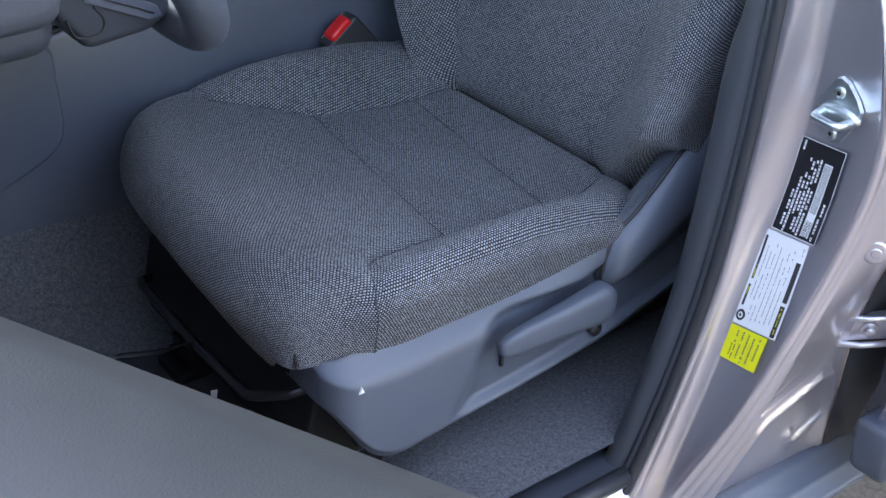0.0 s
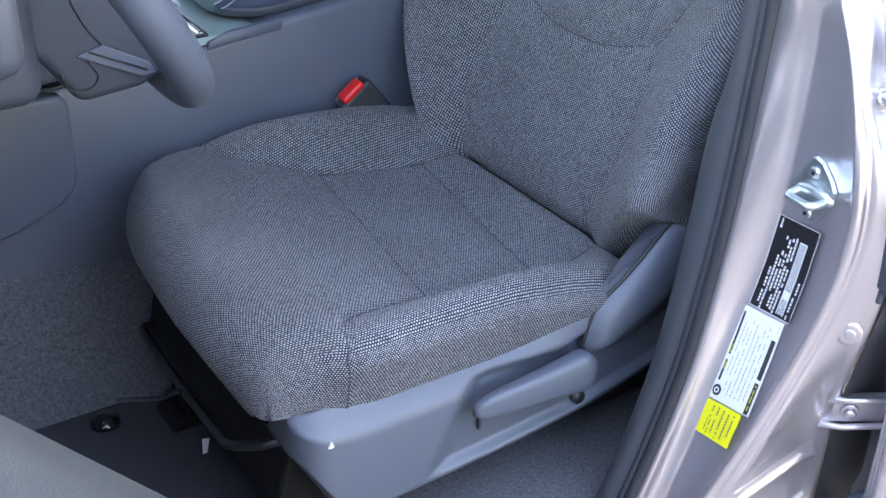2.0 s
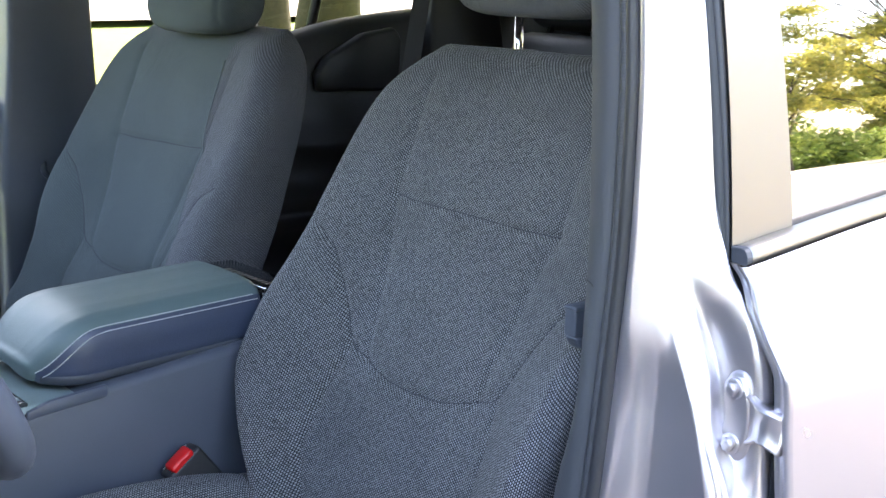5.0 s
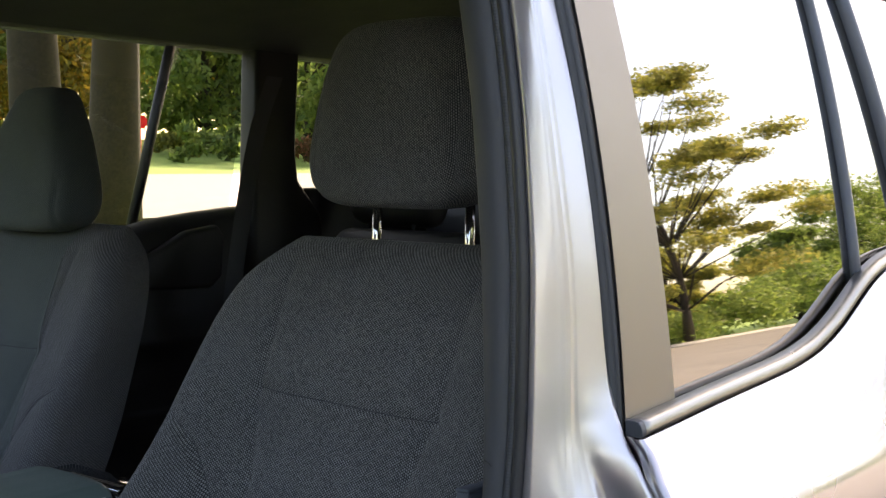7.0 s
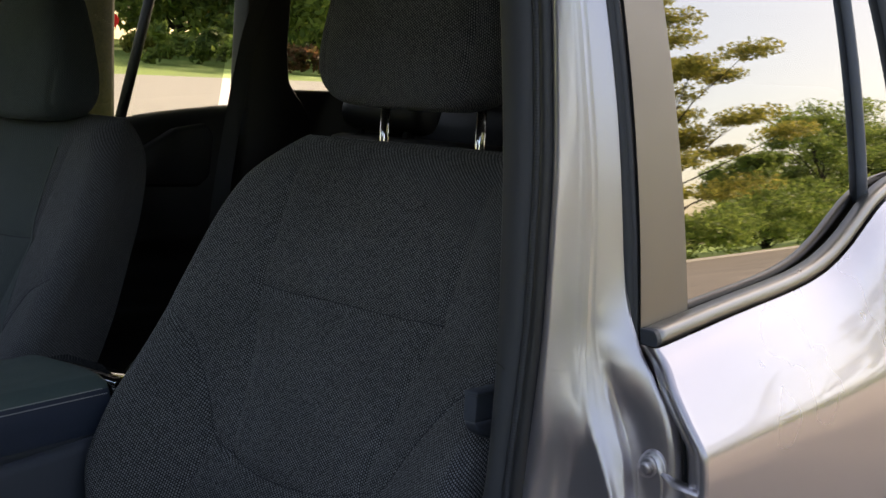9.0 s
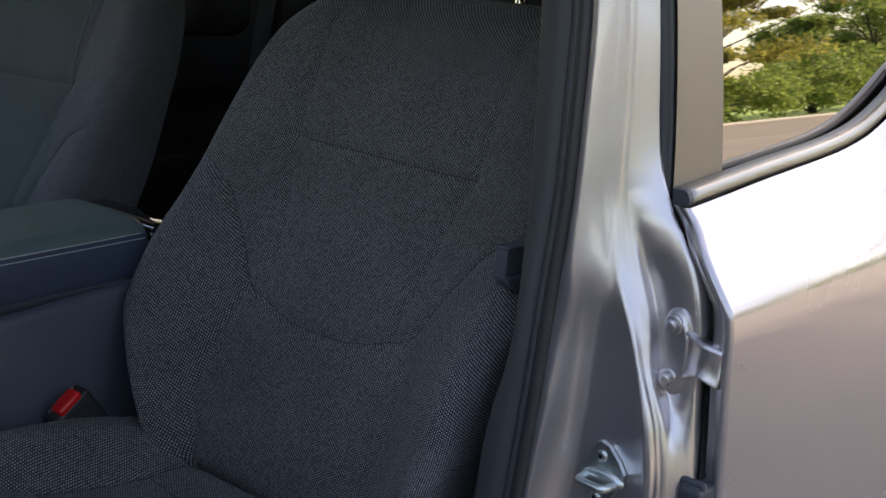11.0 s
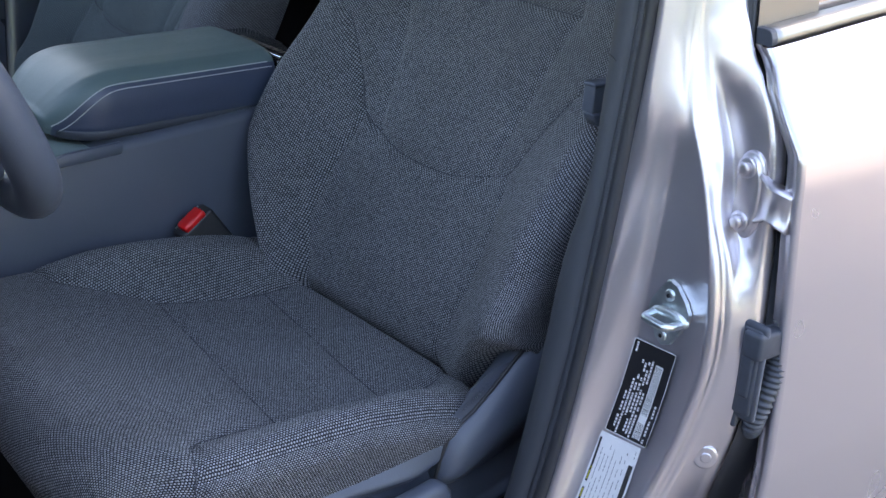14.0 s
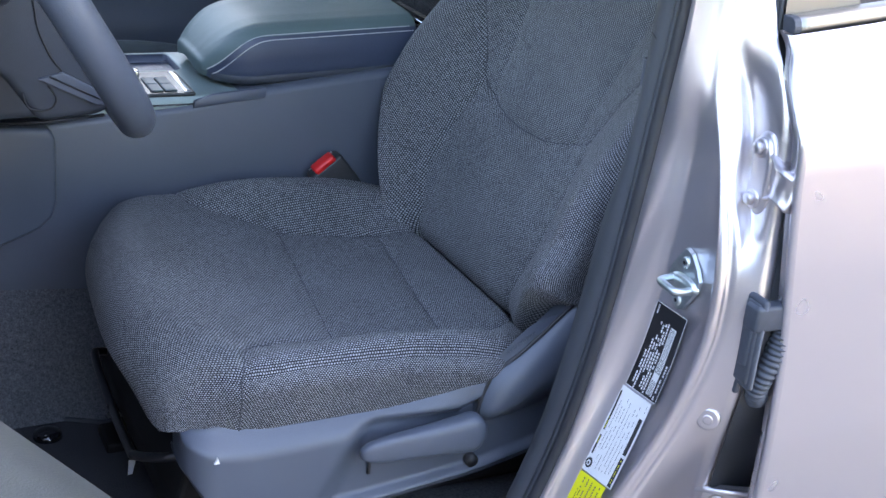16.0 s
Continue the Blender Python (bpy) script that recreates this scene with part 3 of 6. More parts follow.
    wide_in = [(-0.03 + (x + 0.03) * 0.97, 0.675 + (z - 0.675) * 0.93) for x, z in shape]
    crest = [(0.075, 0.745), (0.03, 0.722), (-0.012, 0.698), (-0.040, 0.677), (-0.064, 0.657), (-0.078, 0.648), (-0.086, 0.642), (-0.092, 0.634), (-0.096, 0.627), (-0.095, 0.622), (-0.089, 0.620), (-0.072, 0.628), (-0.036, 0.648), (0.02, 0.680), (0.075, 0.712)]
    rings = [[(x, y_out + s * (o + 0.10 * max(0.0, x - 0.02)), z) for x, z in q] for q, o in ((shape, 0.026), (shape, 0.004), (wide_in, -0.004), (crest, -0.013))]
    sheet("recline_lever", np.array(rings), PLASTIC, st, wrap=True, caps=True)
    tube("lever_gap", [(x - 0.0005, y_out + s * 0.0020, z + 0.0015) for x, z in shape[1:10]], 0.0022, INTERIOR_DARK, st)
    # front bar and slide rails
    tube("slide_bar", smooth_path([(-0.30, cy + s * 0.185, 0.505), (-0.42, cy + s * 0.182, 0.512), (-0.450, cy + s * 0.176, 0.519), (-0.462, cy + s * 0.15, 0.525), (-0.474, cy, 0.540), (-0.480, cy - s * 0.125, 0.552), (-0.478, cy - s * 0.150, 0.557), (-0.462, cy - s * 0.178, 0.568), (-0.445, cy - s * 0.192, 0.575), (-0.40, cy - s * 0.197, 0.577), (-0.33, cy - s * 0.197, 0.575)]), 0.0055, STEEL_SATIN, st)
    for k in (-0.17, 0.12):
        rail = part("slide_rail", box((-0.44, cy + k - 0.025, 0.42), (0.16, cy + k + 0.025, 0.455), 0.004), STEEL_BLACK, st)
        part("rail_strip", box((-0.455, cy + k - 0.012, 0.4545), (-0.33, cy + k - 0.004, 0.4575)), ZINC, rail)
        part("rail_foot", box((-0.46, cy + k - 0.03, 0.40), (-0.40, cy + k + 0.03, 0.425), 0.004), STEEL_BLACK, rail)
    part("seat_pan", box((-0.40, cy - 0.21, 0.60), (0.05, cy + 0.21, 0.64), 0.01), STEEL_BLACK, st)
    part("front_apron", prism([(-0.36, 0.62), (-0.405, 0.60), (-0.43, 0.56), (-0.445, 0.50), (-0.44, 0.46), (-0.36, 0.46)], cy - 0.19, cy + 0.20, 0.006), STEEL_BLACK, st)
    part("seat_frame", box((-0.39, cy - 0.20, 0.47), (0.08, cy + 0.215, 0.61), 0.01), STEEL_BLACK, st)
    return st


MID = 0.945
DRIVER_Y, PASSENGER_Y = 0.545, 2 * MID - 0.545
driver = seat("bucket_seat", "dark blue-grey woven cloth driver's seat with grey plastic side cover", DRIVER_Y, 1, CLOTH, CLOTH_SIDE, 0.0, 0.012)
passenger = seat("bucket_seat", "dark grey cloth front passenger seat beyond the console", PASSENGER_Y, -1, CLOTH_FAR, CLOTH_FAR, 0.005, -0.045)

pr = [c for c in passenger.children if c.name.startswith("backrest")][0]
pm, _, _, nf = backrest_mesh(PASSENGER_Y, -1)
pm[..., 0] += 0.005
pf = pm[:, :nf]
for k in (1,):
    seam_on("piping", pf, -(pf[..., 1] - PASSENGER_Y), pf[..., 2], [(k * 0.128, 1.205), (k * 0.138, 1.10), (k * 0.155, 1.0), (k * 0.168, 0.93), (k * 0.19, 0.85), (k * 0.20, 0.79)], pr, PIPING, 0.0018)

# ---- car body: pillar between the doors, sill, floor, roof ----
body = thing("vehicle_shell", "lilac-silver metallic car body with open driver's doorway", "car")
ZP = np.linspace(0.34, 1.62, 110)
SEAL = [(0.30, -0.26), (0.38, -0.19), (0.45, -0.145), (0.54, -0.102), (0.63, -0.067), (0.72, -0.045), (0.81, -0.028), (0.95, -0.010), (1.1, 0.004), (1.26, 0.012), (1.41, 0.018), (1.62, 0.03)]
SEAL_Y = [(0.30, 0.165), (1.0, 0.168), (1.1, 0.166), (1.26, 0.172), (1.41, 0.190), (1.62, 0.235)]
FACE = [(0.30, -0.20), (0.45, -0.13), (0.5, -0.105), (0.58, -0.07), (0.62, -0.055), (0.71, -0.015), (0.81, 0.001), (0.9, 0.004), (1.0, 0.010), (1.1, 0.022), (1.26, 0.03), (1.62, 0.04)]
RIDGE_Y = [(0.30, 0.165), (0.45, 0.117), (0.53, 0.093), (0.62, 0.075), (0.68, 0.067), (0.75, 0.055), (0.81, 0.046), (0.86, 0.048), (0.91, 0.059), (0.97, 0.078), (1.006, 0.096), (1.04, 0.118), (1.10, 0.132), (1.19, 0.140), (1.41, 0.157), (1.62, 0.20)]
sx, sy, fx, ry = curve(SEAL, ZP), curve(SEAL_Y, ZP), curve(FACE, ZP), curve(RIDGE_Y, ZP)
hinge_x = curve([(0.30, 0.07), (0.5, 0.068), (0.56, 0.062), (0.62, 0.050), (0.68, 0.033), (0.74, 0.024), (0.80, 0.026), (0.87, 0.034), (0.905, 0.038), (0.94, 0.041), (0.97, 0.042), (1.05, 0.042), (1.09, 0.047), (1.13, 0.054), (1.2, 0.054), (1.26, 0.051), (1.32, 0.049), (1.41, 0.047), (1.62, 0.044)], ZP)
hinge_y = curve([(0.30, 0.11), (0.45, 0.105), (0.55, 0.095), (0.62, 0.078), (0.68, 0.052), (0.74, 0.032), (0.79, 0.026), (0.85, 0.025), (0.90, 0.033), (0.94, 0.039), (1.0, 0.040), (1.05, 0.047), (1.08, 0.066), (1.10, 0.094), (1.13, 0.108), (1.2, 0.113), (1.26, 0.1195), (1.32, 0.1285), (1.41, 0.146), (1.62, 0.204)], ZP)


def strip(cols):
    """Places of a lofted strip: for each height a row of (x, y)."""
    return np.stack([np.stack([np.broadcast_to(x, ZP.shape), np.broadcast_to(y, ZP.shape), ZP], -1) for x, y in cols], 1)


up, up_b = ramp(0.96, 1.05, ZP), ramp(0.90, 0.97, ZP)
CORNER_X = curve([(0.9, 0.005), (0.97, 0.008), (1.006, 0.010), (1.04, 0.012), (1.10, 0.019), (1.2, 0.024), (1.26, 0.024), (1.32, 0.022), (1.41, 0.021), (1.62, 0.021)], ZP)
CORNER_Y = curve([(0.9, 0.060), (0.94, 0.073), (0.97, 0.083), (1.006, 0.098), (1.04, 0.119), (1.10, 0.129), (1.2, 0.1345), (1.26, 0.139), (1.32, 0.147), (1.41, 0.162), (1.62, 0.207)], ZP)
EDGE_X = curve([(0.9, 0.010), (0.94, 0.016), (0.97, 0.022), (1.01, 0.028), (1.05, 0.028), (1.09, 0.0265), (1.13, 0.0268), (1.2, 0.0295), (1.26, 0.0295), (1.32, 0.0275), (1.41, 0.0265), (1.62, 0.0265)], ZP)
EDGE_Y = curve([(0.9, 0.057), (0.94, 0.0705), (0.97, 0.078), (1.01, 0.0845), (1.05, 0.105), (1.09, 0.120), (1.13, 0.1265), (1.2, 0.1305), (1.26, 0.135), (1.32, 0.143), (1.41, 0.158), (1.62, 0.203)], ZP)
inn = np.interp(ZP, [0.45, 0.70, 0.80, 0.90], [0.013, 0.014, 0.022, 0.027])
pressed = [
    (sx + 0.03, sy + 0.01), (sx + 0.004, sy + 0.004), (sx, sy), (sx + 0.003, sy - 0.008),
    (fx - 0.012, sy - inn + 0.006), (fx - 0.006, sy - inn), (fx + 0.001, sy - inn - 0.005),
    (fx + 0.003, sy - inn - 0.011), (fx + 0.003, ry + 0.012), (fx - 0.002, ry + 0.007), (fx - 0.003, ry + 0.003), (fx, ry - 0.001),
    (fx + 0.006, ry - 0.003), (fx + 0.009, ry - 0.002), (fx + 0.011, ry - 0.005), (fx + 0.014, ry - 0.008)]
cols_p = []
for i, (x, y) in enumerate(pressed):
    if 2 < i < 9:
        k = (0.03, 0.16, 0.32, 0.48, 0.66, 0.84)[i - 3]
        a_x, a_y = sx - 0.005 + (CORNER_X - sx + 0.005) * k - 0.0010 * math.sin(math.pi * k), sy - 0.006 + (CORNER_Y - sy + 0.006) * k
        x, y = x * (1 - up) + a_x * up, y * (1 - up) + a_y * up
    elif i > 8:
        k, out = ((-0.05, 0.0), (0.0, 0.0008), (0.16, 0.0006), (0.35, -0.0004), (0.65, -0.0004), (0.86, 0.0006), (1.0, 0.0008))[i - 9]
        a_x, a_y = CORNER_X + (EDGE_X - CORNER_X) * k - 0.6 * out, CORNER_Y + (EDGE_Y - CORNER_Y) * k - 0.8 * out
        if k < 0:
            a_x, a_y = CORNER_X - 0.0008, CORNER_Y + 0.003
        x, y = x * (1 - up_b) + a_x * up_b, y * (1 - up_b) + a_y * up_b
    cols_p.append((x, y))
lx, ly2 = cols_p[-1]
step = ramp(0.88, 0.93, ZP) * (1 - ramp(1.03, 1.095, ZP))
wall = [(lx + (hinge_x - 0.001 - lx) * (k + (kx - k) * step), ly2 + (hinge_y + 0.002 - ly2) * (k + (ky - k) * step)) for k, kx, ky in ((0.06, 0.3, -0.03), (0.15, 0.93, -0.06), (0.25, 1.0, 0.0), (0.4, 1.0, 0.12), (0.7, 1.0, 0.5), (0.92, 1.0, 0.92))]
fold = ramp(1.05, 1.09, ZP)
tail = [(hinge_x + a + (c - a) * fold, hinge_y + b + (d - b) * fold) for a, b, c, d in ((0.0, 0.001, 0.0, 0.001), (0.004, -0.002, 0.001, 0.004), (0.012, -0.002, 0.003, 0.012), (0.03, 0.006, 0.01, 0.03), (0.09, 0.03, 0.09, 0.05))]
cols_p += wall + tail
sheet("center_pillar", strip(cols_p), PAINT_IN, body, label="painted metal pillar with pressed ridges")
# Dark sheet in the door gap; its near-black colour stands for deep shade.
gap_cols = [(hinge_x + a, hinge_y + b + 0.03 * fold) for a, b in ((0.012, -0.004), (0.02, -0.005), (0.034, -0.004), (0.06, -0.008), (0.12, -0.014))]
sheet("gap_shade", strip(gap_cols), RUBBER, body, label="dark sheet standing in for the shade in the door gap")
seal_cols = [(sx + 0.003 + 0.008 * math.cos(a) - 0.003, sy + 0.006 + 0.0068 * math.sin(a)) for a in np.linspace(0, math.tau, 13)]
sheet("door_opening_seal", strip(seal_cols), RUBBER, body, label="ribbed black rubber door seal")
wide = curve([(0.30, 0.047), (0.55, 0.047), (0.87, 0.056), (0.895, 0.053), (0.91, 0.044), (0.95, 0.040), (1.03, 0.043), (1.09, 0.048), (1.25, 0.055), (1.62, 0.06)], ZP)
bead = [(sx - 0.002 + 0.005 * math.cos(a), sy + 0.0145 + 0.0050 * math.sin(a)) for a in np.linspace(0, math.tau, 9)]
sheet("seal_lip", strip(bead), RIBBED_RUBBER, body, label="ribbed lip of the door seal")
trim_cols = [(sx + 0.001, sy + 0.018), (sx - 0.005, sy + 0.020), (sx - 0.009, sy + 0.022 + 0.35 * (wide - 0.022)), (sx - 0.008, sy + wide - 0.006), (sx - 0.002, sy + wide), (sx + 0.03, sy + wide + 0.006), (sx + 0.12, sy + wide + 0.012)]
sheet("pillar_trim", strip(trim_cols), TRIM, body, label="dark grey plastic pillar trim")
jx, jy, jw = [float(np.interp(1.072, ZP, q)) for q in (sx, sy, wide)]
tube("trim_joint", [(jx - 0.0045, jy + jw - 0.002, 1.0745), (jx - 0.0083, jy + jw - 0.0062, 1.074), (jx - 0.0086, jy + 0.5 * (jw + 0.022), 1.072), (jx - 0.0091, jy + 0.022 + 0.36 * (jw - 0.022), 1.070)], 0.0008, INTERIOR_DARK, body)

# ---- rear door ----
door = thing("rear_door", "closed lilac-silver rear door with tinted window", "car door")


def belt(x):
    return curve([(-0.3, 1.085), (0.05, 1.105), (0.2, 1.121), (0.36, 1.135), (0.44, 1.147), (0.52, 1.175), (0.60, 1.218), (0.68, 1.24), (0.85, 1.255), (1.3, 1.28)], x)


def glass_y(z):
    dz = z - 1.11
    return 0.102 + 0.07 * dz + 0.25 * dz * dz


def door_front(z):
    return crisp([(0.3, 0.09), (0.63, 0.078), (0.79, 0.066), (0.90, 0.049), (0.975, 0.039), (1.02, 0.036), (1.05, 0.038), (1.072, 0.043), (1.086, 0.054), (1.095, 0.059), (1.105, 0.052), (1.3, 0.06)], z, 0.006)


def crisp(keys, z, h=0.003):
    """Like curve, with a tight radius at the shoulder crease."""
    ks, vs = [k for k, _ in keys], [v for _, v in keys]
    return sum(w * np.interp(z + o * h, ks, vs) for o, w in ((-2, 0.1), (-1, 0.2), (0, 0.4), (1, 0.2), (2, 0.1)))


nrow = 150
cols = []
for x in np.linspace(0, 1, 90) ** 1.3:
    row = []
    for k in np.linspace(0, 1, nrow):
        top = 1.103
        z = 0.42 + (top - 0.42) * k
        y = float(crisp([(0.40, 0.05), (0.5, 0.02), (0.7, 0.006), (0.9, 0.003), (1.0, 0.004), (1.022, 0.006), (1.06, 0.035), (1.085, 0.056), (1.103, 0.074)], z))
        xx = float(door_front(z)) + x * 1.06
        lift = float(belt(xx)) - 1.105
        zz = z + max(0.0, lift) * float(ramp(0.98, 1.103, z))
        row.append((xx, y + (glass_y(float(belt(xx))) - 0.102) * float(ramp(1.0, 1.1, z)), zz))
    cols.append(row)
skin = np.array(cols)
sheet("skin", skin, PAINT, door, label="lilac-silver painted door skin")
zs = skin[0, :, 2]
edge = np.stack([np.stack([skin[0, :, 0] + dx, skin[0, :, 1] + dy, zs], -1) for dx, dy in ((0, 0), (-0.004, 0.001), (-0.006, 0.004), (-0.005, 0.008), (0.0, 0.011), (0.001, 0.016), (-0.001, 0.019), (0.004, 0.022), (0.02, 0.03), (0.03, 0.05))], 1)
sheet("front_edge", edge, PAINT, door, label="hemmed painted door edge")
part("lower_cladding", box((0.064, 0.012, 0.418), (1.06, 0.060, 0.486), 0.008, 2), PLASTIC, door, smooth=True, label="grey plastic lower door cladding")
# window: glass, applique, seals, belt moulding
def wy(z, off=0.0):
    dz = z - 1.11
    return 0.102 + off + 0.07 * dz + 0.25 * dz * dz


def window_sheet(name, x_of, z0, z1, off, mat, x_edge, label=""):
    rows = []
    for k in np.linspace(0, 1, 24):
        a, b = x_of(k), x_edge(k)
        rows.append([(a + (b - a) * q, wy(z0(a + (b - a) * q) * (1 - k) + z1 * k, off), z0(a + (b - a) * q) * (1 - k) + z1 * k) for q in np.linspace(0, 1, 30)])
    return face_toward_driver(sheet(name, np.array(rows), mat, door, label=label))


ROOF_Z = 1.60
window_sheet("applique", lambda k: 0.061, lambda x: float(belt(x)) + 0.006, ROOF_Z, -0.006, SATIN, lambda k: 0.151 - 0.0246 * k, "satin grey window-frame applique")
window_sheet("window_glass", lambda k: 0.147 - 0.0246 * k, lambda x: float(belt(x)) + 0.005, ROOF_Z, 0.0, TINTED_GLASS, lambda k: 0.606, "dark tinted window glass mirroring trees")
window_sheet("quarter_glass", lambda k: 0.617, lambda x: float(belt(x)) + 0.005, ROOF_Z, 0.0, TINTED_GLASS, lambda k: 0.80 - 0.08 * k, "dark tinted quarter glass")
bar = [(0.612, wy(1.215 + 0.385 * k, -0.004), 1.215 + 0.385 * k) for k in np.linspace(0, 1, 12)]
tube("division_bar", bar, 0.0075, PLASTIC, door)
window_sheet("rear_applique", lambda k: 0.80 - 0.08 * k, lambda x: float(belt(x)) + 0.004, ROOF_Z, -0.004, PAINT, lambda k: 1.25, "painted rear pillar skin")
tube("rear_frame", [(0.80 - 0.08 * k, wy(1.25 + 0.35 * k, -0.004), 1.25 + 0.35 * k) for k in np.linspace(0, 1, 10)], 0.011, PLASTIC, door)
tube("frame_top", [(x, wy(ROOF_Z, -0.006), ROOF_Z) for x in np.linspace(0.09, 0.70, 12)], 0.016, PAINT, door)
lip = []
for z in np.linspace(1.098, 1.62, 40):
    k = (z - 1.1) / 0.5
    x0, x1 = float(np.interp(z, [1.09, 1.18, 1.27, 1.40, 1.62], [0.054, 0.051, 0.048, 0.045, 0.042])), 0.0655
    w = x1 - x0
    lip.append([(x0 + w * a, wy(z, o), z) for a, o in ((0.0, 0.03), (0.02, 0.004), (0.10, -0.003), (0.22, 0.001), (0.30, 0.007), (0.38, 0.001), (0.50, -0.003), (0.82, -0.002), (0.90, 0.001), (1.15, -0.001))])
sheet("frame_seal", np.array(lip), TRIM, door, label="black rubber frame seal with lips")
mx = np.concatenate([np.linspace(0.065, 0.4, 30), np.linspace(0.41, 1.0, 50)])


def moulding_ring(x, grow=0.88):
    b = float(belt(x)) + 0.003
    prof = [(0.096, -0.0065), (0.0785, -0.007), (0.0768, -0.0055), (0.0765, -0.002), (0.0768, 0.001), (0.0790, 0.0062), (0.0815, 0.0086), (0.086, 0.0096), (0.098, 0.0092)]
    lean_in = wy(b) - 0.102
    return [(x, 0.082 + (y - 0.082) * grow + lean_in, b + z * grow) for y, z in prof]


sheet("belt_moulding", np.array([moulding_ring(x) for x in mx]), MOULDING, door, wrap=True, caps=True, label="satin metal belt moulding")
ring_a, ring_b, ring_c = moulding_ring(0.0585, 0.84), moulding_ring(0.0592, 0.91), moulding_ring(0.0662, 0.91)
n_r = len(ring_a)
cap_faces = [tuple(range(n_r))] + [(o + i, o + (i + 1) % n_r, o + n_r + (i + 1) % n_r, o + n_r + i) for o in (0, n_r) for i in range(n_r)]
tagged(mesh_object("moulding_cap", ring_a + ring_b + ring_c, cap_faces, PLASTIC_DARK, door, smooth=False), "dark plastic end cap")

# ---- console ----
console = thing("center_console", "dark grey centre console with stitched padded armrest", "console")
xs = np.linspace(-0.62, 0.30, 60)
ztop = curve([(-0.7, 0.80), (-0.49, 0.809), (-0.30, 0.824), (-0.2, 0.842), (-0.02, 0.862), (0.3, 0.89)], xs)
rows = []
for x, zt in zip(xs, ztop):
    prof = [(0.812, 0.40), (0.822, 0.55), (0.826, 0.70), (0.828, zt - 0.012), (0.831, zt - 0.003), (0.838, zt), (2 * MID - 0.838, zt), (2 * MID - 0.831, zt - 0.003), (2 * MID - 0.826, 0.70), (2 * MID - 0.812, 0.40)]
    rows.append([(x, y, z) for y, z in prof])
sheet("body", np.array(rows), PLASTIC, console, caps=True)


LID_X0, LID_LEN = -0.271, 0.309


def lid_row(k, n=46):
    """Half of the armrest's outline at k along its length, from the middle of the top over the edge down to its base: x, half width, base height, points."""
    x = LID_X0 + LID_LEN * k
    nose = max(0.0, 1 - k / 0.24)
    w = 0.103 - 0.036 * nose ** 2.4
    z0 = 0.846 + 0.016 * k + 0.008 * nose ** 2
    slope = max(0.0, 1 - k / 0.30)
    top = 0.873 + 0.048 * (1 - slope ** 2.6) + 0.014 * k
    deep = (top - z0) / 0.085
    half = [(0, top + 0.004), (0.45 * w, top + 0.0035), (0.72 * w, top + 0.001), (0.84 * w, top - 0.004 * deep), (0.895 * w, top - 0.009 * deep), (0.93 * w, top - 0.014 * deep), (0.965 * w, top - 0.022 * deep), (0.99 * w, top - 0.034 * deep),
            (w, top - 0.046 * deep), (0.996 * w, z0 + 0.014 * deep), (0.985 * w, z0 + 0.008 * deep), (0.965 * w, z0 + 0.005 * deep), (0.96 * w, z0 + 0.001), (0.93 * w, z0 - 0.004)]
    h = np.array(half)
    arc = np.concatenate([[0], np.cumsum(np.linalg.norm(np.diff(h, axis=0), axis=1))])
    q = np.linspace(0, arc[-1], n)
    return x, w, z0, np.stack([np.interp(q, arc, h[:, 0]), np.interp(q, arc, h[:, 1])], -1)


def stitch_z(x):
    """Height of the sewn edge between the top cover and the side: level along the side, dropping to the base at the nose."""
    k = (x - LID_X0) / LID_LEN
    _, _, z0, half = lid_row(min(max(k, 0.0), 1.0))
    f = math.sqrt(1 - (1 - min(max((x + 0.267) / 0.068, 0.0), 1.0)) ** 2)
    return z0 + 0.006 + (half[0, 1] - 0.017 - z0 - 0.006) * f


lid = thing("armrest", "padded two-tone vinyl armrest, grey-green top, navy sides, pale stitching", "armrest")
pad = []
for k in np.concatenate([np.linspace(0, 0.45, 60), np.linspace(0.46, 1, 40)]):
    x, w, z0, half = lid_row(k)
    pad.append([(x, MID - y, z) for y, z in half[:0:-1]] + [(x, MID + y, z) for y, z in half])
first = np.array(pad[0])
centre = np.array([first[:, 0].mean(), MID, 0.5 * (first[:, 2].min() + first[:, 2].max())])
pad = [[tuple(centre + (q - centre) * g + np.array([d, 0, 0])) for q in first] for g, d in ((0.10, -0.0080), (0.40, -0.0075), (0.65, -0.0062), (0.82, -0.0045), (0.93, -0.0025))] + pad
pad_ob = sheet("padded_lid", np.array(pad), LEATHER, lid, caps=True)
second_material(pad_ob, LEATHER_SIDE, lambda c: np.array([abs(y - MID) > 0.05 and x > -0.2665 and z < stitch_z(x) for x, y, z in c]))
rim = []
for k in np.linspace(0.03, 1, 40):
    x, w, z0, half = lid_row(k)
    side_a = [(x, MID - w * g, z0 + dz) for g, dz in ((0.93, 0.007), (0.985, 0.0065), (0.992, 0.003), (0.985, -0.004), (0.92, -0.007))]
    rim.append(side_a + [(x, 2 * MID - y, z) for _, y, z in side_a[::-1]])
sheet("lid_base", np.array(rim), PLASTIC_DARK, lid, wrap=True, caps=True, label="dark plastic base of the lid")
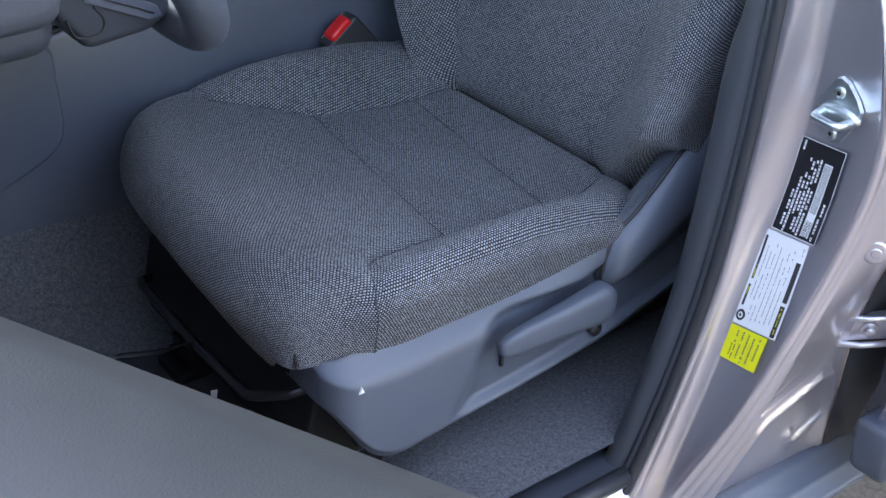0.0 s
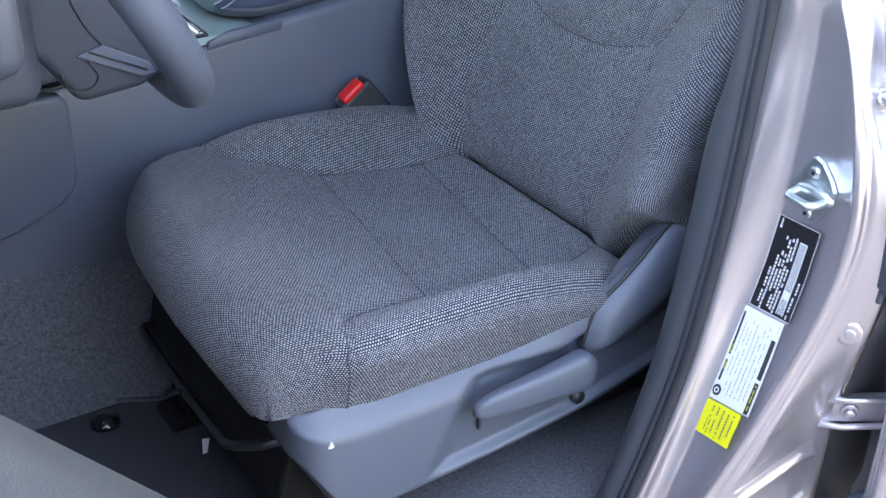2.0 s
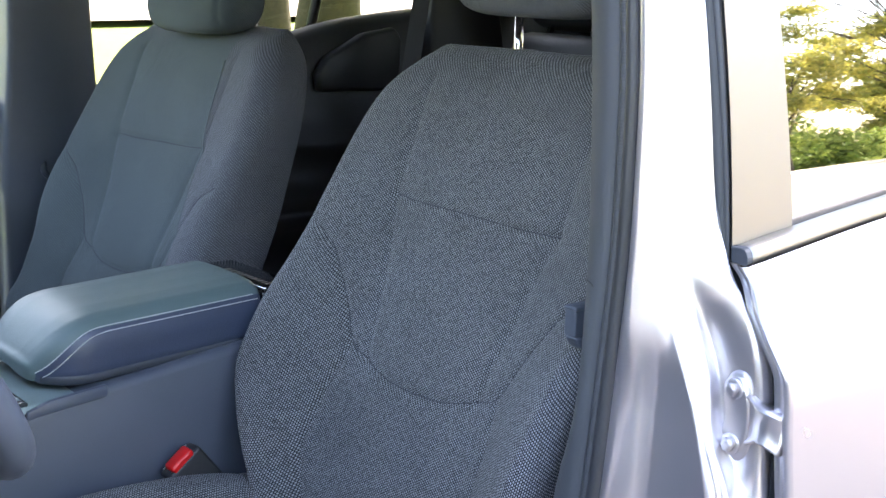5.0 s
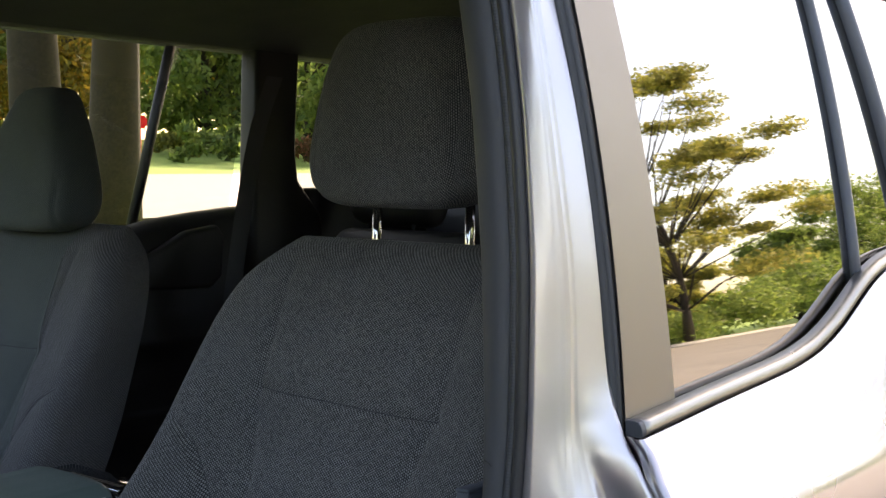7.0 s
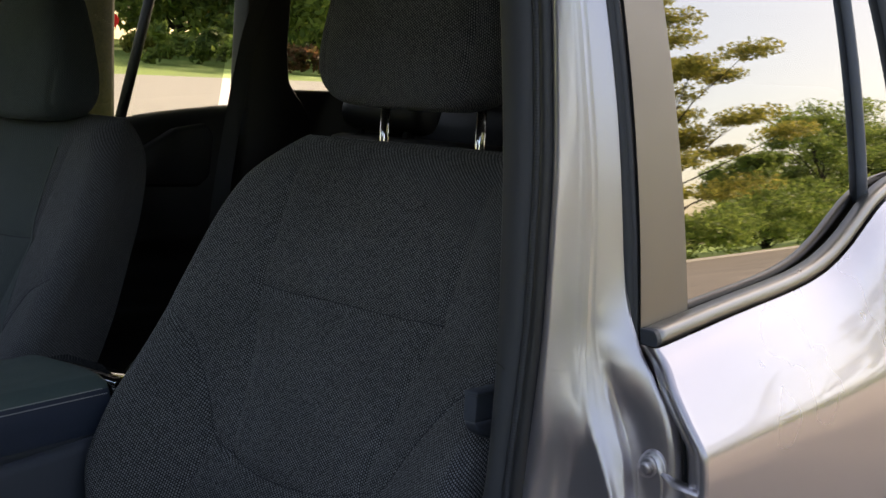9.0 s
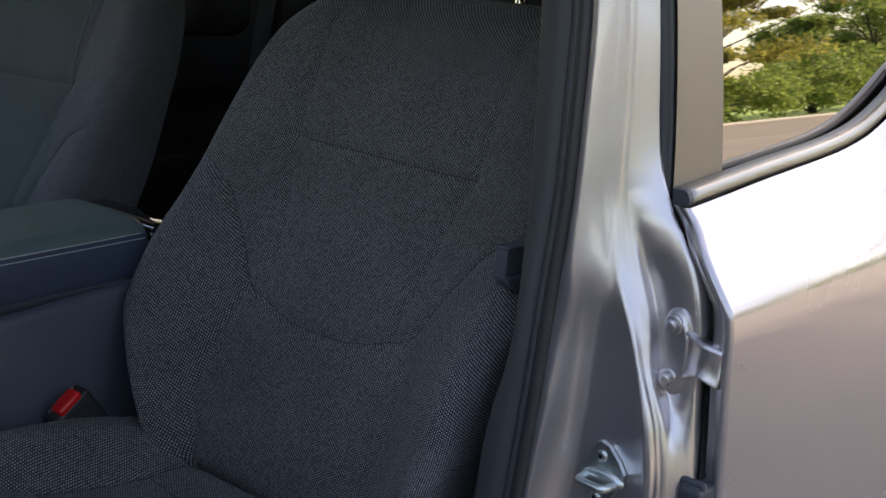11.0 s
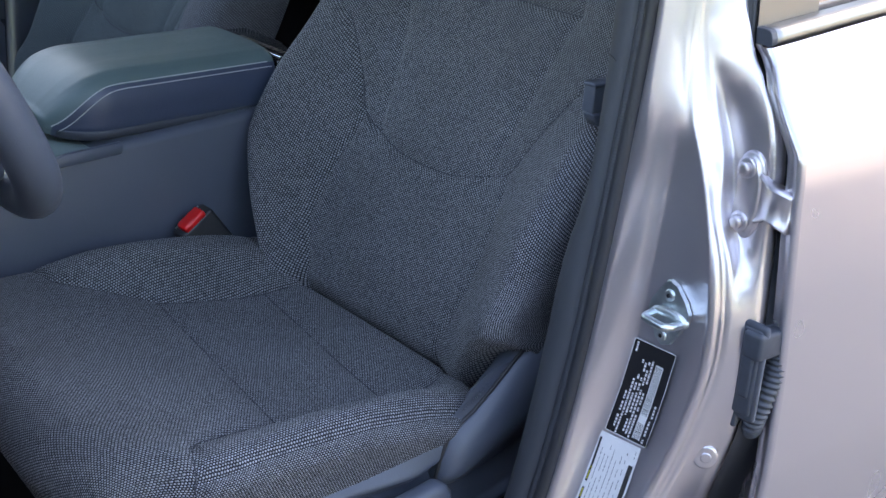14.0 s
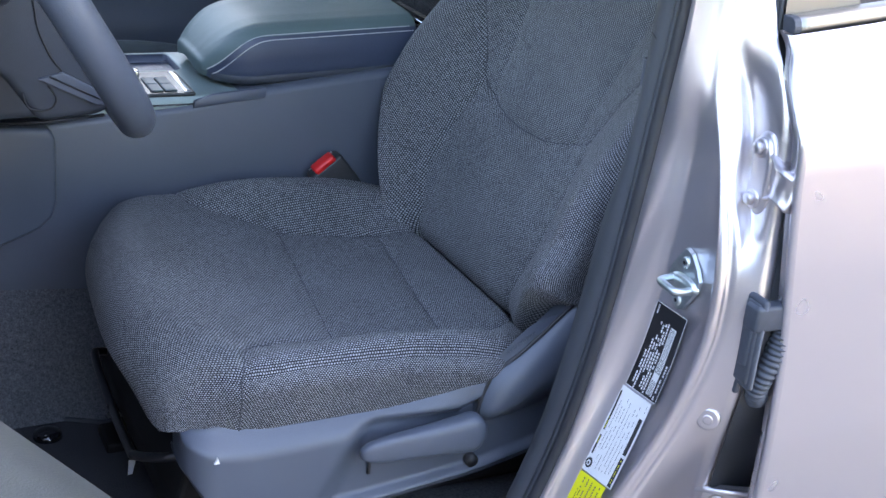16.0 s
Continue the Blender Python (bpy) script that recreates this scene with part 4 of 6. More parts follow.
for off in (0.0, 0.0062):
    for seam_side in (-1, 1):
        pts = []
        for x in [-0.267 + 0.068 * (1 - math.cos(a)) for a in np.linspace(0.04, math.pi / 2, 70)] + list(np.linspace(-0.198, 0.028, 84)):
            x = x + off
            _, w, z0, half = lid_row((x - LID_X0) / LID_LEN)
            z = stitch_z(x - off) - (0.0052 if off else -0.0008)
            y = float(np.interp(-z, -half[:, 1], half[:, 0]))
            pts.append((x, MID + seam_side * (y + 0.0007), z + 0.0005))
        pts = np.array(pts)
        arc = np.concatenate([[0], np.cumsum(np.linalg.norm(np.diff(pts, axis=0), axis=1))])
        at_arc = lambda d: Vector([float(np.interp(d, arc, pts[:, i])) for i in range(3)])
        verts, faces, d0 = [], [], 0.0
        while d0 + 0.0026 < arc[-1]:
            a, b = at_arc(d0), at_arc(d0 + 0.0026)
            d = (b - a).normalized()
            sd = d.cross(Vector((0, 0, 1))).normalized() * 0.0006
            up_v = sd.cross(d).normalized() * 0.0007
            n0 = len(verts)
            for q in (a, b):
                verts += [tuple(q + sd), tuple(q + up_v), tuple(q - sd), tuple(q - up_v)]
            faces += [(n0, n0 + 1, n0 + 5, n0 + 4), (n0 + 1, n0 + 2, n0 + 6, n0 + 5), (n0 + 2, n0 + 3, n0 + 7, n0 + 6), (n0 + 3, n0, n0 + 4, n0 + 7)]
            d0 += 0.0034
        tagged(mesh_object("stitching", verts, faces, THREAD, lid, smooth=False), label="pale double stitching", kind="stuff")

# ---- steering wheel ----
wheel = thing("steering_wheel", "dark grey steering wheel with smooth padded rim", "steering wheel")
lean = radians(31)
hub = Vector((-0.551, 0.533, 1.075))
rim_pts = []
for a in np.linspace(0, math.tau, 72, endpoint=False):
    rim_pts.append(hub + 0.187 * (Vector((0, 1, 0)) * math.sin(a) + Vector((math.sin(lean), 0, -math.cos(lean))) * math.cos(a)))
tube("rim", rim_pts, 0.0205, PLASTIC, wheel, segs=18, closed=True)

# ---- floor, sill and rocker ----
nx, ny = 60, 50
X, Y = np.meshgrid(np.linspace(-1.3, 1.7, nx), np.linspace(0.205, 2 * MID - 0.205, ny), indexing="ij")
tunnel = 0.20 * ramp(0.24, 0.10, np.abs(Y - MID)) + 0.015 * np.sin(7 * X) * np.sin(9 * Y) * ramp(0.05, 0.2, Y - 0.2)
floor = thing("carpet", "speckled dark grey fitted car carpet", "carpet", kind="structure")
sheet("carpet_sheet", np.stack([X, Y, 0.385 + tunnel + 0.075 * ramp(-0.42, -0.34, X) * ramp(0.47, 0.41, Y)], -1), CARPET, floor)

sill = thing("door_sill", "dark plastic sill plate and painted rocker under the doorway", "door sill", kind="structure")
xs = np.linspace(-1.3, 1.4, 80)
prof = [(0.30, 0.385), (0.275, 0.40), (0.262, 0.425), (0.24, 0.438), (0.185, 0.440), (0.172, 0.436)]
sheet("sill_plate", np.array([[(x, y, z) for y, z in prof] for x in xs]), PLASTIC_DARK, sill, label="dark grained plastic sill plate")
prof = [(0.173, 0.434), (0.169, 0.425), (0.158, 0.415), (0.13, 0.409), (0.10, 0.400), (0.09, 0.38)]
sheet("rocker", np.array([[(x, y, z) for y, z in prof] for x in xs]), PAINT_IN, sill, label="painted metal rocker")
prof = [(0.122, 0.405), (0.119, 0.411), (0.104, 0.4105), (0.098, 0.409), (0.096, 0.402), (0.078, 0.398), (0.074, 0.396), (0.072, 0.390), (0.062, 0.387), (0.058, 0.381), (0.066, 0.370), (0.11, 0.335), (0.17, 0.28)]
sheet("rocker_trim", np.array([[(x, y, z) for y, z in prof] for x in xs]), PLASTIC, sill, label="grey plastic rocker cladding")
tube("sill_seal", [(x, 0.176, 0.438) for x in np.linspace(-1.1, -0.16, 12)], 0.011, RUBBER, sill, label="black rubber seal along the sill")
part("plate_joint", box((-0.128, 0.20, 0.4385), (-0.124, 0.262, 0.4415)), INTERIOR_DARK, sill)

# pillar foot: the broad pressed panel under the rear door's lower hinge
foot = thing("pillar_foot", "pressed painted panel at the foot of the pillar", "car body", kind="structure")
zs = np.linspace(0.40, 0.60, 60)
ts = np.linspace(0.01, 0.97, 70)
ZF, TF = np.meshgrid(zs, ts, indexing="ij")
x_in, y_in = np.interp(ZF, ZP, lx), np.interp(ZF, ZP, ly2)
x_out, y_out2 = np.interp(ZF, ZP, hinge_x - 0.003), np.interp(ZF, ZP, hinge_y + 0.004)
XF, YF = x_in + (x_out - x_in) * TF, y_in + (y_out2 - y_in) * TF
inside = ramp(0.03, 0.10, TF)
rib = inside * groove(XF, ZF, [[(-0.098, 0.405), (-0.070, 0.490), (-0.064, 0.508), (-0.055, 0.516), (0.036, 0.531), (0.056, 0.528), (0.066, 0.515), (0.073, 0.47), (0.02, 0.448)]], 0.0042, 0.0050)
step = groove(XF, ZF, [[(-0.062, 0.535), (0.028, 0.558), (0.075, 0.578)]], 0.0035, 0.0040)
edge_rib = inside * groove(XF, ZF, [[(-0.115, 0.42), (-0.085, 0.50), (-0.068, 0.545)]], 0.0045, 0.0030)
dimple = 0.004 * np.exp(-(((XF - 0.012) / 0.007) ** 2 + ((ZF - 0.458) / 0.006) ** 2))
sheet("panel", np.stack([XF, YF - 0.0015 * ramp(0.0, 0.06, TF) - rib - edge_rib - dimple + step, ZF], -1), PAINT_IN, foot)

# ---- striker, labels, hinges, wiring on the pillar ----


def face_x(z):
    return np.interp(z, ZP, fx) + 0.003


def on_face(y, z, out=0.0):
    return (float(face_x(z)) - out, y, z)


striker = thing("door_striker", "zinc-plated door striker bolted to the pillar", "door striker")
plate = [(0.105, 0.882), (0.096, 0.879), (0.083, 0.866), (0.0765, 0.856), (0.077, 0.848), (0.086, 0.832), (0.094, 0.819), (0.104, 0.815), (0.112, 0.820), (0.122, 0.836), (0.127, 0.848), (0.125, 0.857), (0.116, 0.871), (0.110, 0.880)]
bm = bmesh.new()
lower = [bm.verts.new(on_face(y, z, 0.0005)) for y, z in plate]
upper = [bm.verts.new(on_face(0.1 + (y - 0.1) * 0.95, 0.851 + (z - 0.851) * 0.95, 0.0042)) for y, z in plate]
bm.faces.new(upper)
for i in range(len(plate)):
    bm.faces.new((lower[i], lower[(i + 1) % len(plate)], upper[(i + 1) % len(plate)], upper[i]))
part("plate", bm, ZINC, striker)
loop = smooth_path([on_face(0.083, 0.846, -0.001), on_face(0.083, 0.845, 0.012), on_face(0.085, 0.845, 0.022), on_face(0.090, 0.845, 0.0255), on_face(0.108, 0.846, 0.0255), on_face(0.113, 0.846, 0.022), on_face(0.115, 0.846, 0.012), on_face(0.115, 0.847, -0.001)], 6)
boss = [(0.0995 + 0.021 * math.cos(a), 0.846 + 0.0085 * math.sin(a)) for a in np.linspace(0, math.tau, 24, endpoint=False)]
sheet("boss", np.array([[on_face(0.0995 + (y - 0.0995) * g, 0.846 + (z - 0.846) * g, o) for y, z in boss] for g, o in ((1.12, 0.003), (1.0, 0.0075), (0.9, 0.0085), (0.05, 0.0085))]), ZINC, striker, wrap=True)
tube("loop", loop, 0.0042, ZINC, striker, segs=12)
for y, z in ((0.103, 0.867), (0.104, 0.826)):
    c = on_face(y, z, 0.0)
    bolt = tube("bolt", [(c[0] - k, c[1], c[2]) for k in (0.002, 0.0055, 0.0065, 0.0066)], [0.0062, 0.0060, 0.0050, 0.002], ZINC, striker, segs=16)
    tube("socket", [(c[0] - k, c[1], c[2]) for k in (0.0050, 0.0070)], [0.0026, 0.0022], STEEL_BLACK, bolt, segs=6)


def sticker(name, corners, mat, label, out=0.0018):
    """A thin label laid on the pillar's face; corners are (y, z): top inner, top outer, low outer, low inner."""
    tl, tr, br, bl = [np.array(c) for c in corners]

    def at(a, b, o):
        q = (tl * (1 - a) + tr * a) * (1 - b) + (bl * (1 - a) + br * a) * b
        return on_face(float(q[0]), float(q[1]), o)

    th = thing(name, label, "label")
    n = 14
    sheet("paper", np.array([[at(a, b, out) for a in np.linspace(0, 1, 8)] for b in np.linspace(0, 1, n)]), mat, th)
    return th, at


def bar_on(th, at, a0, b0, a1, b1, mat, name="print_bar", out=0.0023):
    bs = np.linspace(b0, b1, 3)
    sheet(name, np.array([[at(a, b, out) for a in (a0, 0.5 * (a0 + a1), a1)] for b in bs]), mat, th)


rng = random.Random(4)
cert, cat_at = sticker("certification_label", ((0.1355, 0.811), (0.084, 0.8125), (0.091, 0.7145), (0.1435, 0.7115)), BLACK_PAPER, "black certification label with a white barcode on the pillar")


def fine_print(th, at, cells, mat, size):
    """Rows of unreadable small print as short bars, joined into one part."""
    verts, faces = [], []
    for a, b0, b1 in cells:
        b = b0
        while b < b1:
            step = rng.uniform(*size[1])
            w = size[0]
            if rng.random() < 0.85:
                n0 = len(verts)
                verts += [at(a - w, b, 0.0023), at(a + w, b, 0.0023), at(a + w, b + step * 0.72, 0.0023), at(a - w, b + step * 0.72, 0.0023)]
                faces.append((n0, n0 + 1, n0 + 2, n0 + 3))
            b += step
    tagged(mesh_object("small_print", verts, faces, mat, th, smooth=False), kind="stuff")


fine_print(cert, cat_at, [(0.10, 0.03, 0.10), (0.16, 0.55, 0.97), (0.24, 0.40, 0.97), (0.32, 0.18, 0.27), (0.32, 0.34, 0.78), (0.40, 0.18, 0.27), (0.40, 0.36, 0.97), (0.475, 0.18, 0.95), (0.55, 0.16, 0.44), (0.55, 0.50, 0.97), (0.90, 0.42, 0.47), (0.90, 0.55, 0.70), (0.88, 0.74, 0.97)], WHITE_PAPER, (0.022, (0.016, 0.045)))
bar_on(cert, cat_at, 0.63, 0.18, 0.81, 0.965, WHITE_PAPER, "barcode_field", 0.0022)
verts, faces = [], []
b = 0.19
while b < 0.97:
    step = rng.uniform(0.006, 0.016)
    n0 = len(verts)
    verts += [cat_at(0.645, b, 0.0026), cat_at(0.795, b, 0.0026), cat_at(0.795, b + step * 0.40, 0.0026), cat_at(0.645, b + step * 0.40, 0.0026)]
    faces.append((n0, n0 + 1, n0 + 2, n0 + 3))
    b += step
tagged(mesh_object("barcode", verts, faces, INK, cert, smooth=False), "dark barcode stripes on white", kind="stuff")
for a0, b0, a1, b1 in ((0, 0, 1, 0.008), (0, 0.992, 1, 1), (0, 0, 0.012, 1), (0.988, 0, 1, 1)):
    bar_on(cert, cat_at, a0, b0, a1, b1, WHITE_PAPER, "border")

tyre, tyre_at = sticker("tire_label", ((0.1485, 0.7085), (0.096, 0.712), (0.091, 0.618), (0.1445, 0.613)), WHITE_PAPER, "white tyre-pressure label with yellow and black bars")
for a0, b0, a1, b1, m in ((0.05, 0.06, 0.10, 0.52, INK), (0.05, 0.58, 0.10, 0.80, INK), (0.86, 0.20, 0.96, 0.62, INK), (0.86, 0.655, 0.96, 0.985, INK)):
    bar_on(tyre, tyre_at, a0, b0, a1, b1, m)
fine_print(tyre, tyre_at, [(0.075, 0.08, 0.50), (0.075, 0.60, 0.78), (0.91, 0.68, 0.97), (0.91, 0.22, 0.60), (0.89, 0.24, 0.58), (0.93, 0.22, 0.6)], YELLOW_PAPER, (0.011, (0.012, 0.03)))
fine_print(tyre, tyre_at, [(0.18, 0.10, 0.70), (0.27, 0.20, 0.9), (0.36, 0.10, 0.9), (0.46, 0.12, 0.9), (0.56, 0.2, 0.9), (0.66, 0.15, 0.9), (0.76, 0.1, 0.9), (0.93, 0.05, 0.12)], INK, (0.006, (0.012, 0.05)))
for nm, rad_a, mt, o in (("tire_icon", 1.0, INK, 0.0024), ("icon_ring", 0.55, WHITE_PAPER, 0.0027), ("icon_hub", 0.3, INK, 0.0030)):
    ring = [[tyre_at(0.12 + 0.10 * g * rad_a * math.cos(a), 0.90 + 0.058 * g * rad_a * math.sin(a), o) for a in np.linspace(0, math.tau, 24, endpoint=False)] for g in (1.0, 0.5, 0.05)]
    sheet(nm, np.array(ring), mt, tyre, wrap=True)
yellow, yel_at = sticker("notice_label", ((0.1445, 0.611), (0.099, 0.616), (0.099, 0.580), (0.1435, 0.577)), YELLOW_PAPER, "small bright yellow notice label on the pillar")
fine_print(yellow, yel_at, [(0.25, 0.1, 0.45), (0.4, 0.08, 0.9), (0.55, 0.1, 0.9), (0.7, 0.1, 0.9), (0.85, 0.1, 0.7)], SATIN, (0.02, (0.03, 0.09)))
fine_print(yellow, yel_at, [(0.2, 0.5, 0.85), (0.28, 0.5, 0.9)], INK, (0.012, (0.03, 0.07)))


def upper_hinge(z0, z1, x0, yc):
    """The rear door's upper hinge: a two-lobed painted leaf with two hexagon bolts, and a flared arm that runs to the door."""
    hg = thing("upper_hinge", "painted upper door hinge with two hexagon bolts", "door hinge", group="rear door hinges")
    zm, hh = 0.5 * (z0 + z1), 0.5 * (z1 - z0)
    n = 48
    rings = []
    for d, g in ((0.0, 1.0), (0.0032, 0.99), (0.0042, 0.93), (0.0044, 0.83), (0.0062, 0.80), (0.0070, 0.74), (0.0071, 0.70), (0.0071, 0.35), (0.0071, 0.02)):
        ring = []
        for a in np.linspace(0, math.tau, n, endpoint=False):
            c, sn = math.cos(a), math.sin(a)
            waist = 1 - (0.30 if c > 0 else 0.0) * math.exp(-((sn / 0.30) ** 2))
            ring.append((x0 - d, yc + 0.0175 * waist * g * math.copysign(abs(c) ** 0.8, c), zm + (hh + 0.016) * g * math.copysign(abs(sn) ** 0.9, sn)))
        rings.append(ring)
    sheet("leaf", np.array(rings), PAINT_IN, hg, wrap=True)
    for z in (z0, z1):
        bolt = tube("bolt", [(x0 - k, yc + 0.002, z) for k in (0.005, 0.0085, 0.0092, 0.0093)], [0.0098, 0.0098, 0.0085, 0.006], PAINT_IN, hg, segs=20)
        tube("bolt_head", [(x0 - k, yc + 0.002, z) for k in (0.0088, 0.0138, 0.0148, 0.0149)], [0.0066, 0.0064, 0.0052, 0.002], PAINT_IN, bolt, segs=6)
    loops = []
    for y, za, zb, d in ((yc - 0.004, -0.020, 0.020, 0.0060), (yc - 0.012, -0.024, 0.024, 0.0066), (yc - 0.018, -0.021, 0.021, 0.0075), (yc - 0.024, -0.017, 0.018, 0.0105), (yc - 0.030, -0.017, 0.017, 0.0125), (yc - 0.050, -0.022, 0.015, 0.0130)):
        loops.append([(x0 - o, y, zm + z) for o, z in ((-0.004, za), (d * 0.6, za), (d, za + 0.002), (d, za + 0.004), (d - 0.0022, za + 0.007), (d - 0.0022, zb - 0.007), (d, zb - 0.004), (d, zb - 0.002), (d * 0.6, zb), (-0.004, zb))])
    sheet("arm", np.array(loops), PAINT_IN, hg, wrap=True, caps=True)
    tube("pin", [(x0 + 0.010, yc - 0.044, zm - 0.026), (x0 + 0.010, yc - 0.044, zm + 0.028)], 0.0075, PAINT_IN, hg)
    return hg


upper_hinge(0.948, 0.999, 0.0420, 0.0620)
low_h = thing("lower_hinge", "painted lower door hinge arm with hexagon bolts", "door hinge", group="rear door hinges")
fwd_m = Matrix.Translation((0.052, 0.098, 0.588)) @ Euler((radians(14), 0, radians(-38))).to_matrix().to_4x4()
part("leaf", prism([(-0.016, -0.012), (-0.014, 0.010), (0.0, 0.018), (0.03, 0.020), (0.07, 0.026), (0.075, -0.012), (0.0, -0.018)], -0.006, 0.004, 0.002, 2, fwd_m), PAINT_IN, low_h, smooth=True)
for sgn in (-1, 1):
    pts = [fwd_m @ Vector((-0.012 if sgn < 0 else 0.0, -0.006, 0.018 * sgn)), fwd_m @ Vector((0.03, -0.008, 0.021 * sgn)), fwd_m @ Vector((0.075, -0.010, 0.028 if sgn > 0 else -0.012))]
    tube("rolled_edge", [tuple(p) for p in pts], 0.0038, PAINT_IN, low_h)
for xx, zz in ((0.0, 0.0), (0.034, 0.004)):
    b = tube("bolt", [tuple(fwd_m @ Vector((xx, -0.004 - k, zz))) for k in (0.0, 0.0045, 0.005)], [0.0098, 0.0098, 0.0085], PAINT_IN, low_h, segs=18)
    tube("bolt_head", [tuple(fwd_m @ Vector((xx, -0.0085 - k, zz))) for k in (0.0, 0.005, 0.006)], [0.0068, 0.0066, 0.005], PAINT_IN, b, segs=6)

boot = thing("wiring_boot", "grey plastic door connector with a ribbed cable boot", "cable boot")
part("flange", box((0.019, 0.012, 0.766), (0.027, 0.040, 0.864), 0.004, 3), BOOT, boot, smooth=True)
part("flange_rim", box((0.0165, 0.0155, 0.772), (0.023, 0.0365, 0.859), 0.003, 3), BOOT, boot, smooth=True)
part("flange_rib", box((0.0145, 0.019, 0.790), (0.022, 0.033, 0.855), 0.003, 3), BOOT, boot, smooth=True)
part("connector", box((0.013, 0.012, 0.830), (0.050, 0.034, 0.857), 0.004, 3), BOOT, boot, smooth=True)
part("elbow", box((0.046, 0.010, 0.822), (0.066, 0.034, 0.855), 0.004, 3), BOOT, boot, smooth=True)
path = smooth_path([(0.055, 0.020, 0.840), (0.054, 0.020, 0.818), (0.050, 0.021, 0.797), (0.044, 0.023, 0.774), (0.043, 0.027, 0.756), (0.052, 0.034, 0.744)], 22)
rad = [0.0105 + 0.0012 * math.sin(i * 1.05) for i in range(len(path))]
tube("ribbed_hose", path, rad, BOOT, boot, segs=20)
part("clip", box((0.019, 0.030, 0.755), (0.025, 0.036, 0.772), 0.002), BOOT, boot)
boot.location = (0.008, -0.004, 0.0)
grommet = thing("grommet", "round painted plug in the pillar", "plug")
plug_c, plug_n = Vector((0.0150, 0.0430, 0.7185)), Vector((-0.71, -0.70, 0.03)).normalized()
tube("plug", [tuple(plug_c + plug_n * k) for k in (-0.006, 0.0002, 0.0009, 0.0010)], [0.0125, 0.0120, 0.0102, 0.008], PAINT_IN, grommet, segs=24)
tube("dimple", [tuple(plug_c + plug_n * k) for k in (0.0006, 0.0017, 0.0019)], [0.0058, 0.0050, 0.004], PAINT_IN, grommet, segs=16)

# ---- belt at the driver's pillar ----
belt_t = thing("driver_seat_belt", "dark grey driver's seat belt hanging beside the seat", "seat belt")
strap = []
for k in np.linspace(0, 1, 30):
    z = 1.005 + 0.46 * k
    x = 0.072 + 0.13 * k
    strap.append([(x - 0.023, 0.267, z), (x - 0.0225, 0.2662, z), (x, 0.266, z), (x + 0.0225, 0.2662, z), (x + 0.023, 0.267, z)])
sheet("webbing", np.array(strap), WEBBING, belt_t, label="woven slate-grey webbing")
guide = part("guide", box((0.032, 0.274, 0.997), (0.125, 0.290, 1.027), 0.0025, 3), PLASTIC, belt_t, smooth=True)
part("guide_rim", box((0.031, 0.2725, 1.0245), (0.125, 0.290, 1.029), 0.0015, 2), PLASTIC, guide, smooth=True)
part("belt_fold", box((0.060, 0.2722, 0.9985), (0.118, 0.2752, 1.0225), 0.001, 2), WEBBING, guide, smooth=True)
part("guide_foot", prism([(0.031, 0.998), (0.125, 0.998), (0.112, 0.977), (0.056, 0.978), (0.038, 0.987)], 0.272, 0.289, 0.003), PLASTIC, belt_t, smooth=True)
tube("tongue", smooth_path([(0.085, 0.2630, 0.974), (0.055, 0.2625, 0.972), (0.0515, 0.2622, 0.968), (0.0505, 0.2622, 0.952), (0.054, 0.2622, 0.947), (0.085, 0.2630, 0.944)], 6), 0.0024, CHROME, belt_t)

belt_t.location = (0.006, -0.012, 0.0)

# ---- seat buckle ----
buckle = thing("seat_belt_buckle", "black seat belt buckle with a red release button", "buckle")
tilt = Matrix.Translation((-0.116, 0.795, 0.738)) @ Euler((0, radians(-38), 0)).to_matrix().to_4x4()
part("case", box((-0.028, -0.014, -0.10), (0.028, 0.014, 0.0), 0.005, 3, tilt), INTERIOR_DARK, buckle, smooth=True)
part("release_button", box((-0.018, -0.0138, -0.004), (0.018, 0.0085, 0.007), 0.004, 3, tilt), RED, buckle, smooth=True, label="bright red release button")
part("slot", box((-0.021, 0.0098, -0.003), (0.021, 0.0115, 0.0012), 0.0, 2, tilt), ZINC, buckle)
part("strap", box((-0.006, -0.022, -0.19), (0.006, 0.022, -0.08), 0.003, 2, tilt), RUBBER, buckle)
part("anchor", box((-0.078, 0.778, 0.655), (-0.012, 0.802, 0.698), 0.008), PLASTIC, buckle, smooth=True)

# ---- console details ----
part("side_ledge", prism([(-0.298, 0.819), (-0.297, 0.829), (-0.268, 0.838), (-0.196, 0.8445), (-0.194, 0.842), (-0.195, 0.832), (-0.199, 0.829), (-0.276, 0.822)], 0.8255, 0.834, 0.0012), PLASTIC, console, smooth=True)


def rounded_rect(x0, x1, y0, y1, r, z, n=6):
    """A ring of places round a rectangle with rounded corners."""
    out = []
    for cx, cy, a0 in ((x1 - r, y1 - r, 0), (x0 + r, y1 - r, 90), (x0 + r, y0 + r, 180), (x1 - r, y0 + r, 270)):
        out += [(cx + r * math.cos(radians(a0 + 90 * i / n)), cy + r * math.sin(radians(a0 + 90 * i / n)), z) for i in range(n + 1)]
    return out


